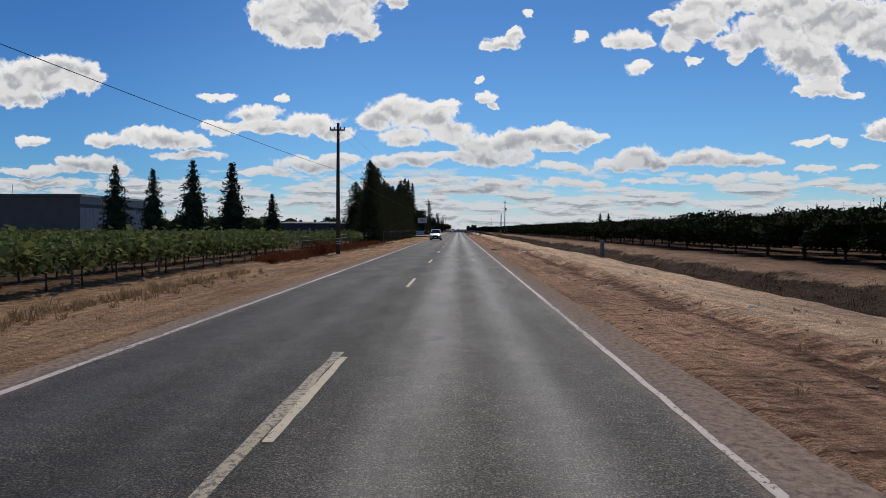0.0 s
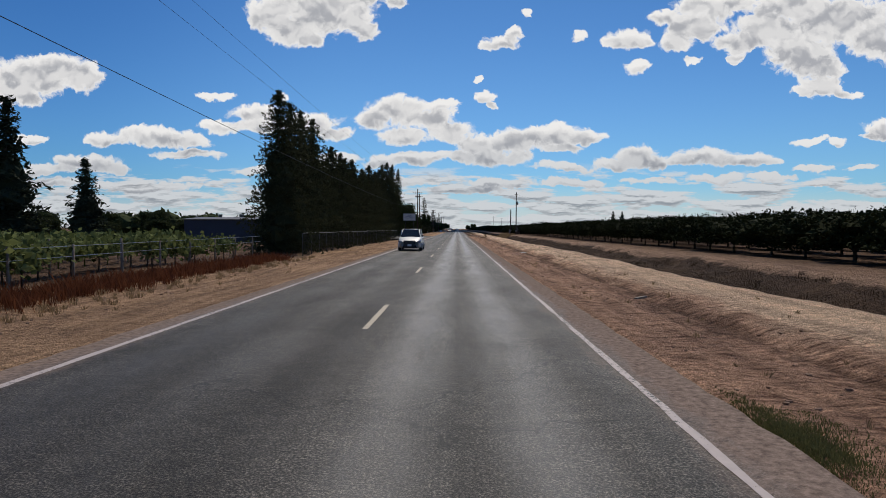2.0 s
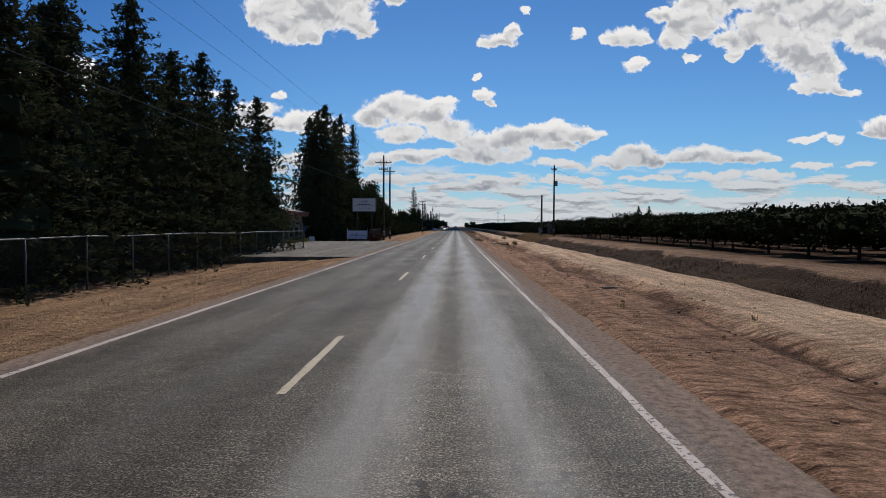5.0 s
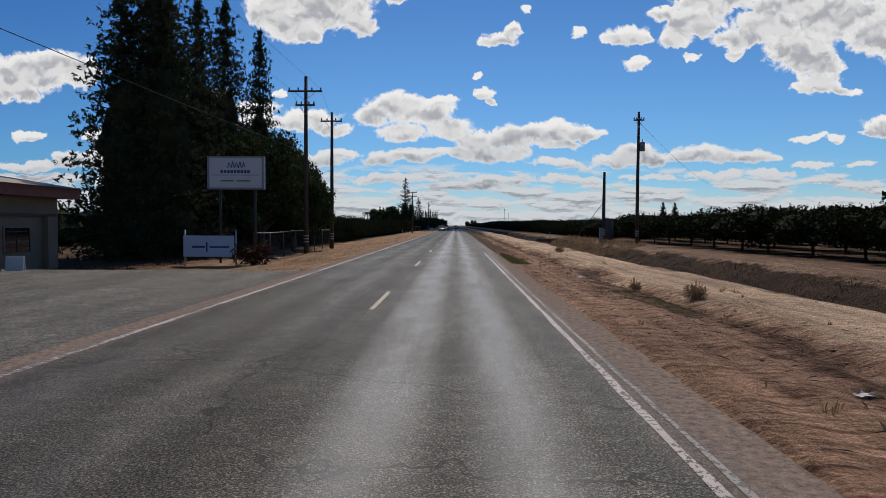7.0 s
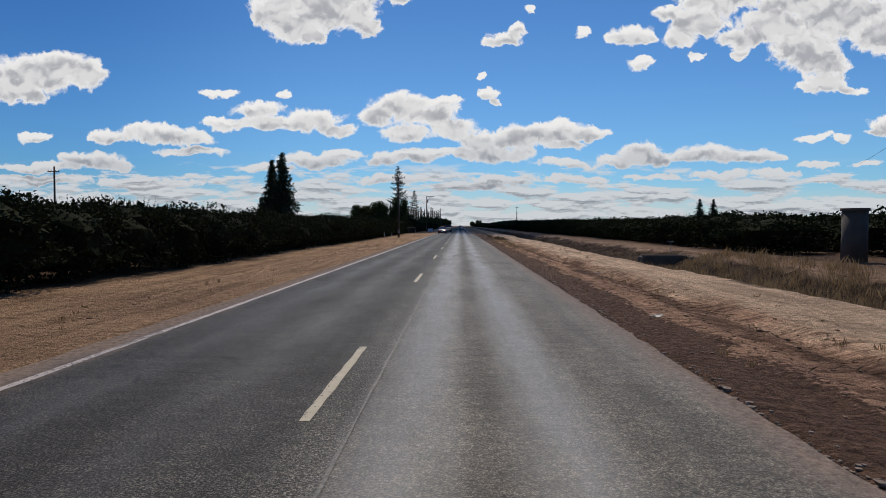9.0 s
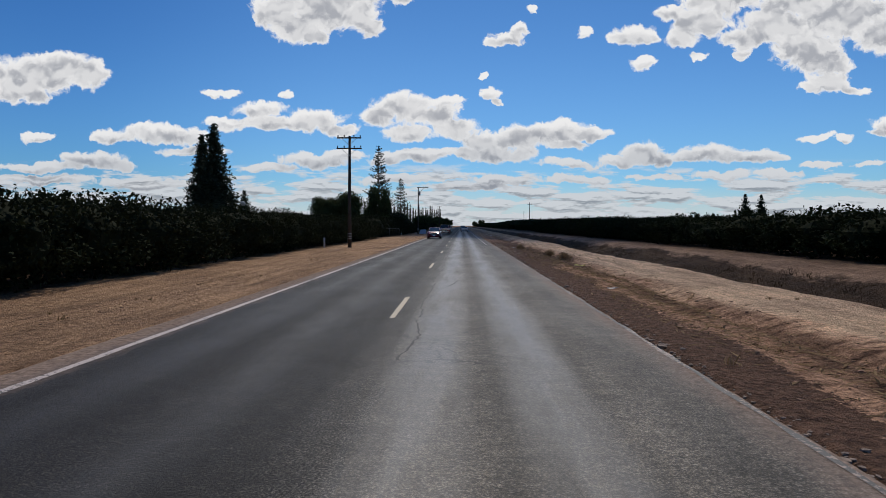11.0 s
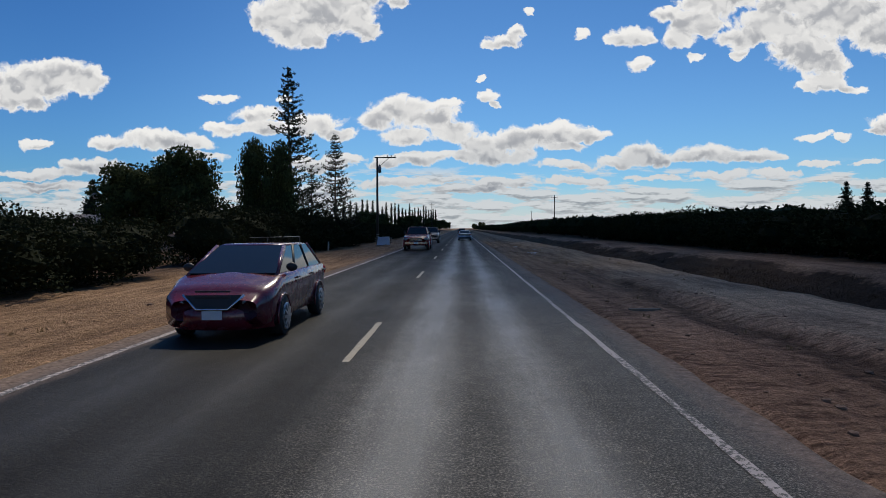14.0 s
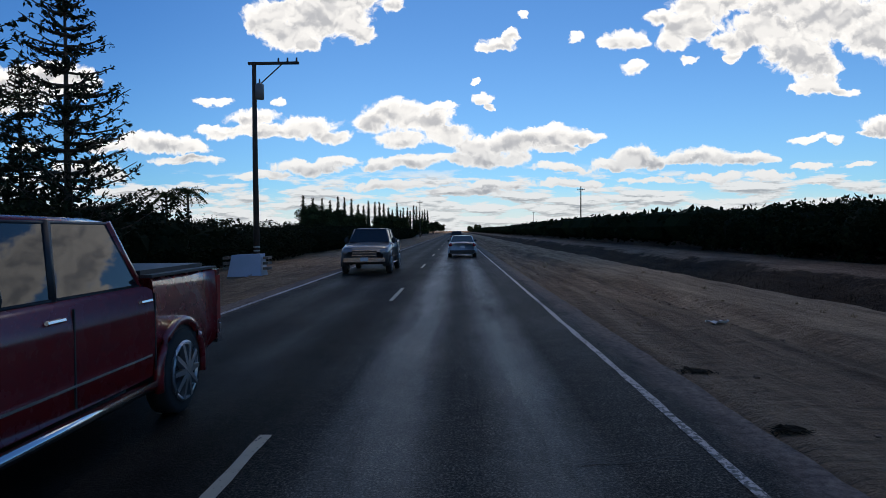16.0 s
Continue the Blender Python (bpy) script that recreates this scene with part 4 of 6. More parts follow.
DARK_GLASS.node_tree.nodes["Principled BSDF"].inputs["Base Color"].default_value = (0.015, 0.018, 0.02, 1)
DOOR_PAINT = plain("dark_brown_door", (0.05, 0.035, 0.03), 0.6, vary=0.2)
BOARD_WHITE = plain("white_sign_board", (0.5, 0.49, 0.48), 0.55, vary=0.08, scale=1)
BOARD_BLUE = plain("pale_blue_sign_board", (0.42, 0.5, 0.62), 0.6, vary=0.1, scale=1)
INK_BLUE = plain("blue_sign_ink", (0.03, 0.06, 0.16), 0.6, vary=0.1)
INK_GREEN = plain("olive_sign_ink", (0.10, 0.12, 0.03), 0.6, vary=0.1)


def barn():
    b = thing("warehouse", (-71, 122, GY), "long grey metal warehouse with a pale ribbed end", "building")
    part("wall", Shape().box(-90, 0, 0, 26, 0, 8.4).mesh("wall", METAL_GREY), b, "dark grey metal wall")
    s = wall_rib(Shape().box(0.003, 0.12, 0.05, 26, 0.3, 6.2), 0.16, 0.3, 0.16, 25.8, 0.3, 6.2, 1.3)
    part("end_wall", s.mesh("end_wall", METAL_PALE), b, "pale ribbed metal wall")
    part("upper_band", wall_rib(Shape().box(0.003, 0.2, 0.05, 26, 6.9, 8.3), 0.24, 0.3, 0.24, 25.8, 6.9, 8.3, 0.9).mesh("upper_band", METAL_PALE), b)
    part("roof", Shape().box(-91, 0.6, -0.6, 26.6, 8.4, 8.75).mesh("roof", METAL_GREY), b)
    part("gutter", Shape().box(0.6, 0.75, -0.6, 26.6, 8.3, 8.6).mesh("gutter", STEEL), b)
    part("aerial", Shape().tube([(-20, 10, 8.7), (-20, 10, 11.2)], 0.05, 5).mesh("aerial", STEEL), b)
    b2 = thing("low_shed", (-40, 150, GY), "low dark blue metal shed with roof vents", "building")
    part("wall", Shape().box(0, 20, 0, 14, 0, 3.5).mesh("wall", BLUE_METAL), b2, "dark blue metal wall")
    s = Shape()
    s.add([(-0.5, -0.5, 3.5), (20.5, -0.5, 3.5), (20.5, 14.5, 3.5), (-0.5, 14.5, 3.5), (-0.5, 7, 3.95), (20.5, 7, 3.95)], [(0, 1, 5, 4), (2, 3, 4, 5), (1, 2, 5), (3, 0, 4), (3, 2, 1, 0)])
    part("roof", s.mesh("roof", BLUE_METAL), b2, "blue-grey metal roof")
    for k in range(5):
        part("vent", Shape().tube([(3 + 3.5 * k, 7, 3.8), (3 + 3.5 * k, 7, 4.4)], [0.3, 0.35], 8).mesh("vent", METAL_GREY), b2)
    part("door", Shape().box(14, 15, -0.03, -0.005, 0, 2.1).mesh("door", METAL_PALE), b2, "pale metal door")


barn()
BROADS = [broadleaf(300 + k, 8.0, 4.0, 1.6, 0.14, BROAD_LEAF, 16, 620) for k in range(3)]
for x, y, sc, tall in ((-62, 168, 0.7, 0.62), (-55, 172, 0.75, 0.66), (-47, 170, 0.6, 0.55), (-33, 175, 0.7, 0.66), (-88, 190, 0.9, 0.7), (-58, 158, 0.6, 0.42), (-50, 163, 0.65, 0.45), (-44, 160, 0.6, 0.4), (-70, 163, 0.7, 0.5), (-79, 168, 0.75, 0.55), (-52, 150, 0.5, 0.36), (-64, 152, 0.5, 0.38)):
    plant("shade_tree", BROADS[int(-x) % 3], (x, y, GY), "round dark leafy tree behind the yard", "tree", "", x, sc, tall)

g = np.random.default_rng(19)
s = Shape()
for k in range(60):
    x, y = g.uniform(-175, -60), g.uniform(205, 285)
    c, h = np.array([x, y, 2.6]), g.uniform(2.6, 4.0)
    d = g.normal(size=(160, 3))
    d /= np.linalg.norm(d, axis=1)[:, None]
    s.leaves(c + d * np.array([4.2, 4.2, h]) * g.uniform(0.75, 1.1, 160)[:, None], 0.5, g, 0.6, d * 0.4)
    s.blob(c, (3.7, 3.7, h * 0.9), k, 0.3, 5, 8)
lone("far_woods", s.mesh("far_woods", BROAD_LEAF), "low dark line of trees beyond the fields", "trees", "stuff")

# ---- left: redwood windbreak behind a chain-link fence ----
REDWOODS = [conifer(230 + k, 14.0, 3.4, 0.135, REDWOOD_LEAF, 0.03, 46, 15, 0.6, 6, 0.42, 0.12, 0.36) for k in range(4)]
BELT = "tall dark redwood in a dense windbreak behind the fence"
g = np.random.default_rng(8)
y, k = 104.6, 0
while y < 182:
    tall = g.uniform(10.4, 12.7)
    if y < 127:
        tall = 13.3 if y < 121 else 8.8
    plant("redwood", REDWOODS[k % 4], (-13.2 + g.uniform(-0.4, 0.4), y, GY), BELT, "tree", "windbreak", g.uniform(0, 6.28), g.uniform(0.95, 1.15) * (0.85 if y < 108 else 1.0), tall / 14)
    if k > 3:
        plant("redwood", REDWOODS[(k + 1) % 4], (-17.8 + g.uniform(-0.8, 0.8), y + 2, GY), BELT, "tree", "windbreak", g.uniform(0, 6.28), 1.15, g.uniform(10, 13.5) / 14)
    y, k = y + g.uniform(4.1, 5.2), k + 1
for x, y, h, w in ((-19.0, 222.4, 17.6, 1.25), (-17.0, 223.4, 19.6, 1.3), (-18.6, 226.0, 19.0, 1.35), (-16.4, 227.6, 18.0, 1.05), (-16.6, 233.5, 20.0, 1.05), (-15.4, 238.6, 19.0, 0.8), (-20.5, 231.0, 16.5, 1.3)):
    plant("redwood", REDWOODS[int(h * 10) % 4], (x, y, GY), "tall dark redwood in a clump beside the sign", "tree", "clump by the sign", h, w, h / 14)
for x, y, sc, tall in ((-12.8, 230.5, 0.9, 1.15), (-11.6, 234.8, 0.72, 0.82), (-13.2, 242.0, 0.72, 1.12), (-16, 236, 0.85, 0.9), (-15.9, 191.6, 0.55, 0.55), (-10.6, 235.6, 0.62, 0.74)):
    plant("shade_tree", BROADS[int(y) % 3], (x, y, GY), "dark leafy tree with low branches beside the fence", "tree", "", y, sc, tall)


RAIL = plain("dull_pipe_rail", (0.27, 0.27, 0.26), 0.55, 0.5, vary=0.2, scale=5)
RUST_WIRE = plain("rusty_dark_wire", (0.05, 0.045, 0.04), 0.8, 0.2, vary=0.3)


def chain_fence(x0, y0, x1, y1, high, label, step=3.05, cell=0.13, end_posts=True):
    n = max(1, round(math.hypot(x1 - x0, y1 - y0) / step))
    f = thing("chain_link_fence", (0, 0, 0), label, "fence")
    spot = [(x0 + (x1 - x0) * k / n, y0 + (y1 - y0) * k / n) for k in range(n + 1)]
    post = Shape().tube([(0, 0, -0.3), (0, 0, high)], 0.035, 7).mesh("post", FENCE_STEEL, True)
    for x, y in spot:
        part("post", post, f).location = (x, y, height_at(x, y))
    base = [height_at(x, y) for x, y in spot]
    part("top_rail", Shape().tube([(x, y, z + high) for (x, y), z in zip(spot, base)], 0.024, 6).mesh("top_rail", RAIL, True), f, "pale steel top rail")
    s, length = Shape(), math.hypot(x1 - x0, y1 - y0)
    ux, uy = (x1 - x0) / length, (y1 - y0) / length
    m = int(length / cell)
    for k in range(-int(high / cell), m):
        for sgn in (1, -1):
            a, b = k * cell, k * cell + high
            za, zb = (0.05, high - 0.02) if sgn > 0 else (high - 0.02, 0.05)
            a2, b2 = max(a, 0), min(b, length)
            if b2 <= a2:
                continue
            q = lambda v: za + (zb - za) * (v - a) / high
            ga, gb = height_at(x0 + ux * a2, y0 + uy * a2), height_at(x0 + ux * b2, y0 + uy * b2)
            p1, p2 = Vector((x0 + ux * a2, y0 + uy * a2, ga + q(a2))), Vector((x0 + ux * b2, y0 + uy * b2, gb + q(b2)))
            s.tube([p1, p2], 0.003, 3, False)
    ob = part("wire_mesh", s.mesh("wire_mesh", RUST_WIRE), f, "diamond wire mesh")
    tagged(ob, kind="stuff")
    return f


chain_fence(-10.4, 102.5, -10.4, 182, 1.78, "long chain-link fence with a pale top rail before dark trees")
chain_fence(-10.0, 219.5, -10.0, 242, 1.7, "rusty chain-link fence beside the road sign")
chain_fence(-10.9, 412, -15.6, 402.6, 1.65, "chain-link gate panels with a pale top rail")
farm = thing("wire_fence", (0, 0, 0), "low wire fence on thin posts beside the vineyard", "fence")
for k in range(8):
    part("post", Shape().tube([(-12.2, 72 + 3.4 * k, -0.6), (-12.2, 72 + 3.4 * k, 1.2)], 0.045, 6).mesh("post", GREY_WOOD, True), farm)
for z in (0.75, 1.12):
    part("wire", Shape().tube([(-12.2, 40, z), (-12.2, 72, z), (-12.2, 97.5, z + 0.1)], 0.016, 4, False).mesh("wire", STEEL), farm)


# ---- left: office building, signs ----
def office():
    b = thing("office_building", (-18.2, 193.5, GY), "low tan stucco building with a brown fascia and shallow roof", "building")
    part("wall", Shape().box(-14, 0, 0, 20.5, 0, 3.5).mesh("wall", STUCCO), b)
    for k, y in enumerate((1.0, 7.2, 12.6, 19.6)):
        part("pier", Shape().box(0.004, 0.3, y - 0.35, y + 0.35, 0, 2.54).mesh("pier", STUCCO), b)
    part("fascia", Shape().box(-14.9, 0.75, -0.8, 21.2, 3.45, 3.95).mesh("fascia", FASCIA), b, "red-brown fascia")
    s = Shape()
    s.add([(-15.1, -1, 3.955), (0.95, -1, 3.955), (0.95, 21.4, 3.955), (-15.1, 21.4, 3.955), (-6.5, 4, 5.35), (-6.5, 16, 5.35)], [(0, 1, 4), (1, 2, 5, 4), (2, 3, 5), (3, 0, 4, 5), (3, 2, 1, 0)])
    part("roof", s.mesh("roof", ROOFING), b, "tan shingle roof")
    part("ledge", Shape().box(0.004, 0.12, 0.4, 20.2, 2.55, 2.68).mesh("ledge", DOOR_PAINT), b, "dark ledge along the wall")
    part("roof_unit", Shape().box(-4.5, -3.0, 4.5, 6.2, 4.3, 5.5).mesh("roof_unit", TANK), b, "grey rooftop unit")
    for y in (3.4, 8.6):
        d = part("door", Shape().box(0.004, 0.05, y, y + 1.05, 0, 2.1).mesh("door", DOOR_PAINT), b, "dark door")
        part("handle", Shape().tube([(0.09, y + 0.9, 0.95), (0.09, y + 0.9, 1.15)], 0.02, 6).mesh("handle", STEEL), d)
    for y in (14.2, 16.6):
        w = part("window", Shape().box(0.004, 0.03, y, y + 1.7, 0.9, 2.0).mesh("window", DARK_GLASS), b)
        part("frame", Shape().box(0.004, 0.06, y - 0.08, y - 0.002, 0.85, 2.05).box(0.004, 0.06, y + 1.702, y + 1.78, 0.85, 2.05).box(0.004, 0.06, y, y + 1.7, 2.002, 2.08).mesh("frame", STUCCO), w)
    for k, y in enumerate((195.0, 198.5, 202.0)):
        h = Shape()
        gg = np.random.default_rng(60 + k)
        p = gg.uniform(-1, 1, (700, 3)) * np.array([0.6, 1.8, 0.38])
        h.leaves(p + np.array([0, 0, 0.35]), 0.1, gg, 0.7)
        h.blob((0, 0, 0.3), (0.55, 1.7, 0.33), k, 0.15)
        lone("low_shrub", h.mesh("low_shrub", GRASS), "low clipped shrub before the tan building", "shrub", "", "shrubs by the building", (-15.8, y + 2, GY))
    a = thing("sandwich_board", (-15.2, 206.5, GY), "small white sandwich board beside the shrubs", "sign", turn=20)
    for sgn in (-1, 1):
        part("panel", Shape().box(-0.3, 0.3, -0.02, 0.02, 0, 0.95, Matrix.Translation((0, sgn * 0.22, 0)) @ Matrix.Rotation(radians(sgn * 10), 4, "X")).mesh("panel", BOARD_WHITE), a)
    blue = thing("parking_sign", (-15.6, 204.6, GY), "blue disabled-parking sign on a thin post", "sign")
    part("post", Shape().tube([(0, 0, -0.2), (0, 0, 2.2)], 0.03, 6).mesh("post", STEEL), blue)
    part("plate", Shape().box(-0.2, 0.2, -0.05, -0.035, 1.6, 2.2).mesh("plate", INK_BLUE), blue, "blue plate")


office()


def board_sign():
    b = thing("business_sign", (-10.65, 218.4, 0), "raised white business sign on posts with blue lettering", "sign")
    part("board", Shape().box(-1.49, 1.49, -0.12, 0.12, 3.88, 5.56).mesh("board", BOARD_WHITE), b, "white board")
    part("frame", Shape().box(1.5, 1.62, -0.16, 0.16, 3.84, 5.6).box(-1.6, -1.5, -0.16, 0.16, 3.84, 5.6).box(-1.6, 1.62, -0.16, 0.16, 5.565, 5.64).box(-1.6, 1.62, -0.16, 0.16, 3.78, 3.875).mesh("frame", TANK), b)
    for x in (-1.0, 1.0):
        part("post", Shape().tube([(x, 0.2, -0.7), (x, 0.2, 5.3)], 0.08, 8).mesh("post", WIRE, True), b)
    s = Shape()
    for k in range(5):
        s.tube([(-0.45 + 0.2 * k, -0.13, 4.98), (-0.36 + 0.21 * k, -0.13, 5.3 + 0.07 * (k % 2)), (-0.28 + 0.2 * k, -0.13, 5.05)], 0.035, 4)
    part("logo", s.mesh("logo", INK_BLUE), b, "blue script logo shape")
    s = Shape()
    for k in range(9):
        s.box(-0.85 + 0.19 * k, -0.71 + 0.19 * k, -0.135, -0.122, 4.7, 4.86)
    part("lettering", s.mesh("lettering", INK_BLUE), b, "dark blue lettering bars")
    part("rule", Shape().box(-1.35, 1.35, -0.133, -0.122, 4.57, 4.60).mesh("rule", INK_BLUE), b)
    part("lettering", Shape().box(-0.85, -0.1, -0.134, -0.122, 4.22, 4.29).box(0.05, 0.85, -0.134, -0.122, 4.22, 4.29).mesh("lettering", INK_GREEN), b, "olive lettering bars")
    a = thing("banner_sign", (-11.25, 215.8, 0), "pale blue banner board close to the ground with lettering", "sign")
    part("board", Shape().box(-1.35, 1.35, -0.03, 0.03, 0.08, 1.2).mesh("board", BOARD_BLUE), a, "pale blue board")
    part("lettering", Shape().box(-0.9, -0.2, -0.045, -0.032, 0.55, 0.66).box(0.05, 1.1, -0.045, -0.032, 0.55, 0.64).box(-0.15, -0.06, -0.045, -0.032, 0.35, 0.85).mesh("lettering", INK_BLUE), a, "blue lettering bars")
    for x in (-1.3, 1.42):
        part("post", Shape().tube([(x, 0.08, -0.7), (x, 0.08, 1.5)], 0.045, 7).mesh("post", STEEL, True), a)


board_sign()


# ---- utility poles and wires ----
def pole(place, h, arms=(), label="tall dark wooden utility pole with a crossarm", transformer=None, side_arm=0.0, r=0.16, stub=False):
    p = thing("utility_pole", place, label, "utility pole")
    part("post", Shape().tube([(0, 0, -0.5), (0, 0, h * 0.5), (0.03, 0, h)], [r * 1.15, r * 0.95, r * 0.72], 10).mesh("post", POLE_WOOD, True), p)
    for z, w in arms:
        a = part("crossarm", Shape().box(-w / 2, w / 2, -0.2, -0.1, z - 0.06, z + 0.06).mesh("crossarm", POLE_WOOD), p)
        for q in (-0.46, -0.2, 0.2, 0.46):
            part("insulator", Shape().tube([(w * q, -0.15, z + 0.06), (w * q, -0.15, z + 0.12), (w * q, -0.15, z + 0.26)], [0.02, 0.06, 0.045], 7).mesh("insulator", CERAMIC, True), a)
        part("brace", Shape().tube([(-w * 0.3, -0.15, z - 0.05), (0, -0.17, z - 0.7)], 0.02, 5).tube([(w * 0.3, -0.15, z - 0.05), (0, -0.17, z - 0.7)], 0.02, 5).mesh("brace", STEEL), p)
    if side_arm:
        a = part("side_arm", Shape().box(-0.3, side_arm, -0.08, 0.08, h - 0.15, h - 0.01).mesh("side_arm", POLE_WOOD), p, "long one-sided arm")
        part("brace", Shape().tube([(side_arm * 0.62, 0, h - 0.15), (0.08, 0, h - 1.5)], 0.035, 6).mesh("brace", POLE_WOOD), p)
        for q in (0.55, 0.75, 0.95):
            part("insulator", Shape().tube([(side_arm * q, 0, h), (side_arm * q, 0, h + 0.22)], [0.06, 0.045], 7).mesh("insulator", CERAMIC, True), a)
    if transformer:
        t = part("transformer", Shape().tube([(0.36, -0.1, transformer - 0.42), (0.36, -0.1, transformer + 0.4), (0.36, -0.1, transformer + 0.48)], [0.24, 0.24, 0.1], 12).mesh("transformer", TANK, True), p, "grey transformer can")
        part("bushing", Shape().tube([(0.36, -0.1, transformer + 0.48), (0.36, -0.1, transformer + 0.72)], [0.06, 0.03], 7).mesh("bushing", CERAMIC), t)
    for k in range(3):
        part("band", Shape().tube([(0, 0, 0.9 + 0.22 * k), (0, 0, 0.98 + 0.22 * k)], r * 1.16, 10).mesh("band", STEEL), p)
    return p


pole((-8.75, 54.9, GY), 11.2, [(10.6, 1.3)])
pole((-9.2, 229.2, GY), 13.0, [(11.9, 2.5), (10.9, 1.4)])
pole((-9.3, 239.6, GY), 12.2, [(11.4, 1.9)])
pole((-9.3, 346.9, GY), 10.7, [(10.5, 2.3), (9.5, 2.4)], "tall dark wooden utility pole with two crossarms")
pole((-9.75, 449.8, GY), 11.9, (), "wooden utility pole with a one-sided arm and transformer", 10.2, 2.6)
pole((19.1, 243.9, -0.1), 12.7, [(11.9, 1.0)], "dark wooden utility pole with a transformer beside the ditch", 9.4)
pole((18.4, 254.8, -0.1), 7.9, (), "short cut-off wooden pole beside the ditch", r=0.2)
pole((-44, 268, GY), 13.5, [(12.4, 1.8)])
pole((-11, 640, GY), 13, [(12.3, 2.2)])
for x, y, h in ((30, 560, 12), (60, 900, 16), (-60, 330, 11)):
    pole((x, y, GY), h, [(h - 0.8, 1.8)])


def wire(points, sag, label="dark overhead power line sagging between poles", r=0.014):
    s = Shape()
    for a, b in zip(points[:-1], points[1:]):
        a, b = Vector(a), Vector(b)
        s.tube([a.lerp(b, k / 14) - Vector((0, 0, sag * 4 * (k / 14) * (1 - k / 14))) for k in range(15)], r, 4, False)
    lone("overhead_wire", s.mesh("overhead_wire", WIRE), label, "wire")


wire([(-9.2, -62, 6.8), (-8.7, 54.9, 6.8), (-9.1, 229.2, 7.0), (-9.2, 239.6, 7.0)], 0.9, r=0.012)
for dx in (-0.55, 0.55):
    wire([(-8.75 + dx, 54.9, 10.4), (-9.2 + dx * 2, 229.2, 11.7), (-9.3 + dx * 1.6, 239.6, 11.2)], 0.8, r=0.006)
wire([(18.9, 243.9, 11.9), (60, 330, 11)], 0.8)
wire([(18.35, 254.75, 4.4), (13.6, 250.2, -0.7)], 0.0, "slanting steel guy wire with a pale guard", 0.035)


# ---- right: ditch pump stand ----
CONCRETE = plain("stained_concrete", (0.09, 0.075, 0.06), 0.9, vary=0.25, scale=1.5, bumped=0.5)


def ditch_works():
    s = thing("concrete_standpipe", (22.0, 267.6, -0.1), "tall grey concrete irrigation standpipe", "standpipe")
    part("pipe", Shape().tube([(0, 0, -0.4), (0, 0, 2.7)], [0.62, 0.6], 16).mesh("pipe", CONCRETE, True), s)
    part("rim", Shape().tube([(0, 0, 2.7), (0, 0, 2.85)], 0.68, 16).mesh("rim", CONCRETE, True), s)
    h = thing("concrete_headwall", (15.2, 277.0, 0), "low concrete ditch headwall with planks", "headwall")
    part("wall", Shape().box(-1.6, 1.4, -0.15, 0.15, -1.6, -0.2).mesh("wall", CONCRETE), h)
    part("wing", Shape().box(-1.8, -1.6, -1.2, -0.16, -1.6, -0.22).mesh("wing", CONCRETE), h)
    part("wing", Shape().box(1.4, 1.6, -1.2, -0.16, -1.6, -0.22).mesh("wing", CONCRETE), h)
    part("plank", Shape().box(-1.6, 1.2, -0.14, 0.14, -0.195, -0.13).mesh("plank", GREY_WOOD), h)
    part("gate_wheel", Shape().tube([(0.4, 0, 0.1), (0.4, 0, 0.75)], 0.03, 6).tube([(0.4, 0, 0.75), (0.4, 0, 0.8)], 0.22, 10).mesh("gate_wheel", TANK), h)
    b = thing("pump_box", (18.0, 254.1, -0.1), "grey metal meter box beside the pole", "box")
    part("cabinet", Shape().box(-0.2, 0.2, -0.2, 0.2, 0, 1.6).mesh("cabinet", TANK), b)
    part("lid", Shape().box(-0.23, 0.23, -0.23, 0.23, 1.602, 1.66).mesh("lid", TANK), b)


ditch_works()

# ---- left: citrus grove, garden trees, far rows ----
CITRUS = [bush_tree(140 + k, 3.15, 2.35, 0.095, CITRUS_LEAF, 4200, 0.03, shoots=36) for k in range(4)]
g = np.random.default_rng(31)
y = 245.5
while y < 392:
    plant("citrus_tree", CITRUS[g.integers(4)], (-14.3 + g.uniform(-0.25, 0.25), y, GY), "dense dark green citrus tree leafy to the ground", "tree", "grove row", g.uniform(0, 6.28), g.uniform(0.95, 1.1), g.uniform(0.93, 1.06) * (0.86 if y > 380 else 1.0))
    plant("citrus_tree", CITRUS[g.integers(4)], (-19.6 + g.uniform(-0.25, 0.25), y + 1.5, GY), "dense dark green citrus tree leafy to the ground", "tree", "grove row", g.uniform(0, 6.28), g.uniform(0.95, 1.1), g.uniform(0.97, 1.06))
    y += 4.3 + g.uniform(-0.2, 0.2)
s = Shape()
for x in range(-25, -90, -6):
    for y in np.arange(245, 400, 5.0):
        d = g.normal(size=(40, 3))
        d /= np.linalg.norm(d, axis=1)[:, None]
        c = np.array([x + g.uniform(-0.4, 0.4), y, 1.4])
        s.leaves(c + d * np.array([2.5, 2.5, 2.0]), 0.4, g, 0.6, d * 0.4)
        s.blob(c, (2.3, 2.3, 1.85), int(y) - x, 0.2, 4, 6)
lone("grove_behind", s.mesh("grove_behind", CITRUS_LEAF), "rows of dark green citrus trees behind the first", "trees", "stuff")
stub = Shape().tube([(0, 0, -0.3), (0, 0, 0.95)], 0.09, 8).mesh("post", BOARD_WHITE, True)
for x, y in ((-11.9, 347.6), (-12.2, 362.5), (-12.0, 428.0)):
    lone("white_post", stub, "short white pipe post at the edge of the grove", "post", "", "white posts", (x, y, height_at(x, y)))

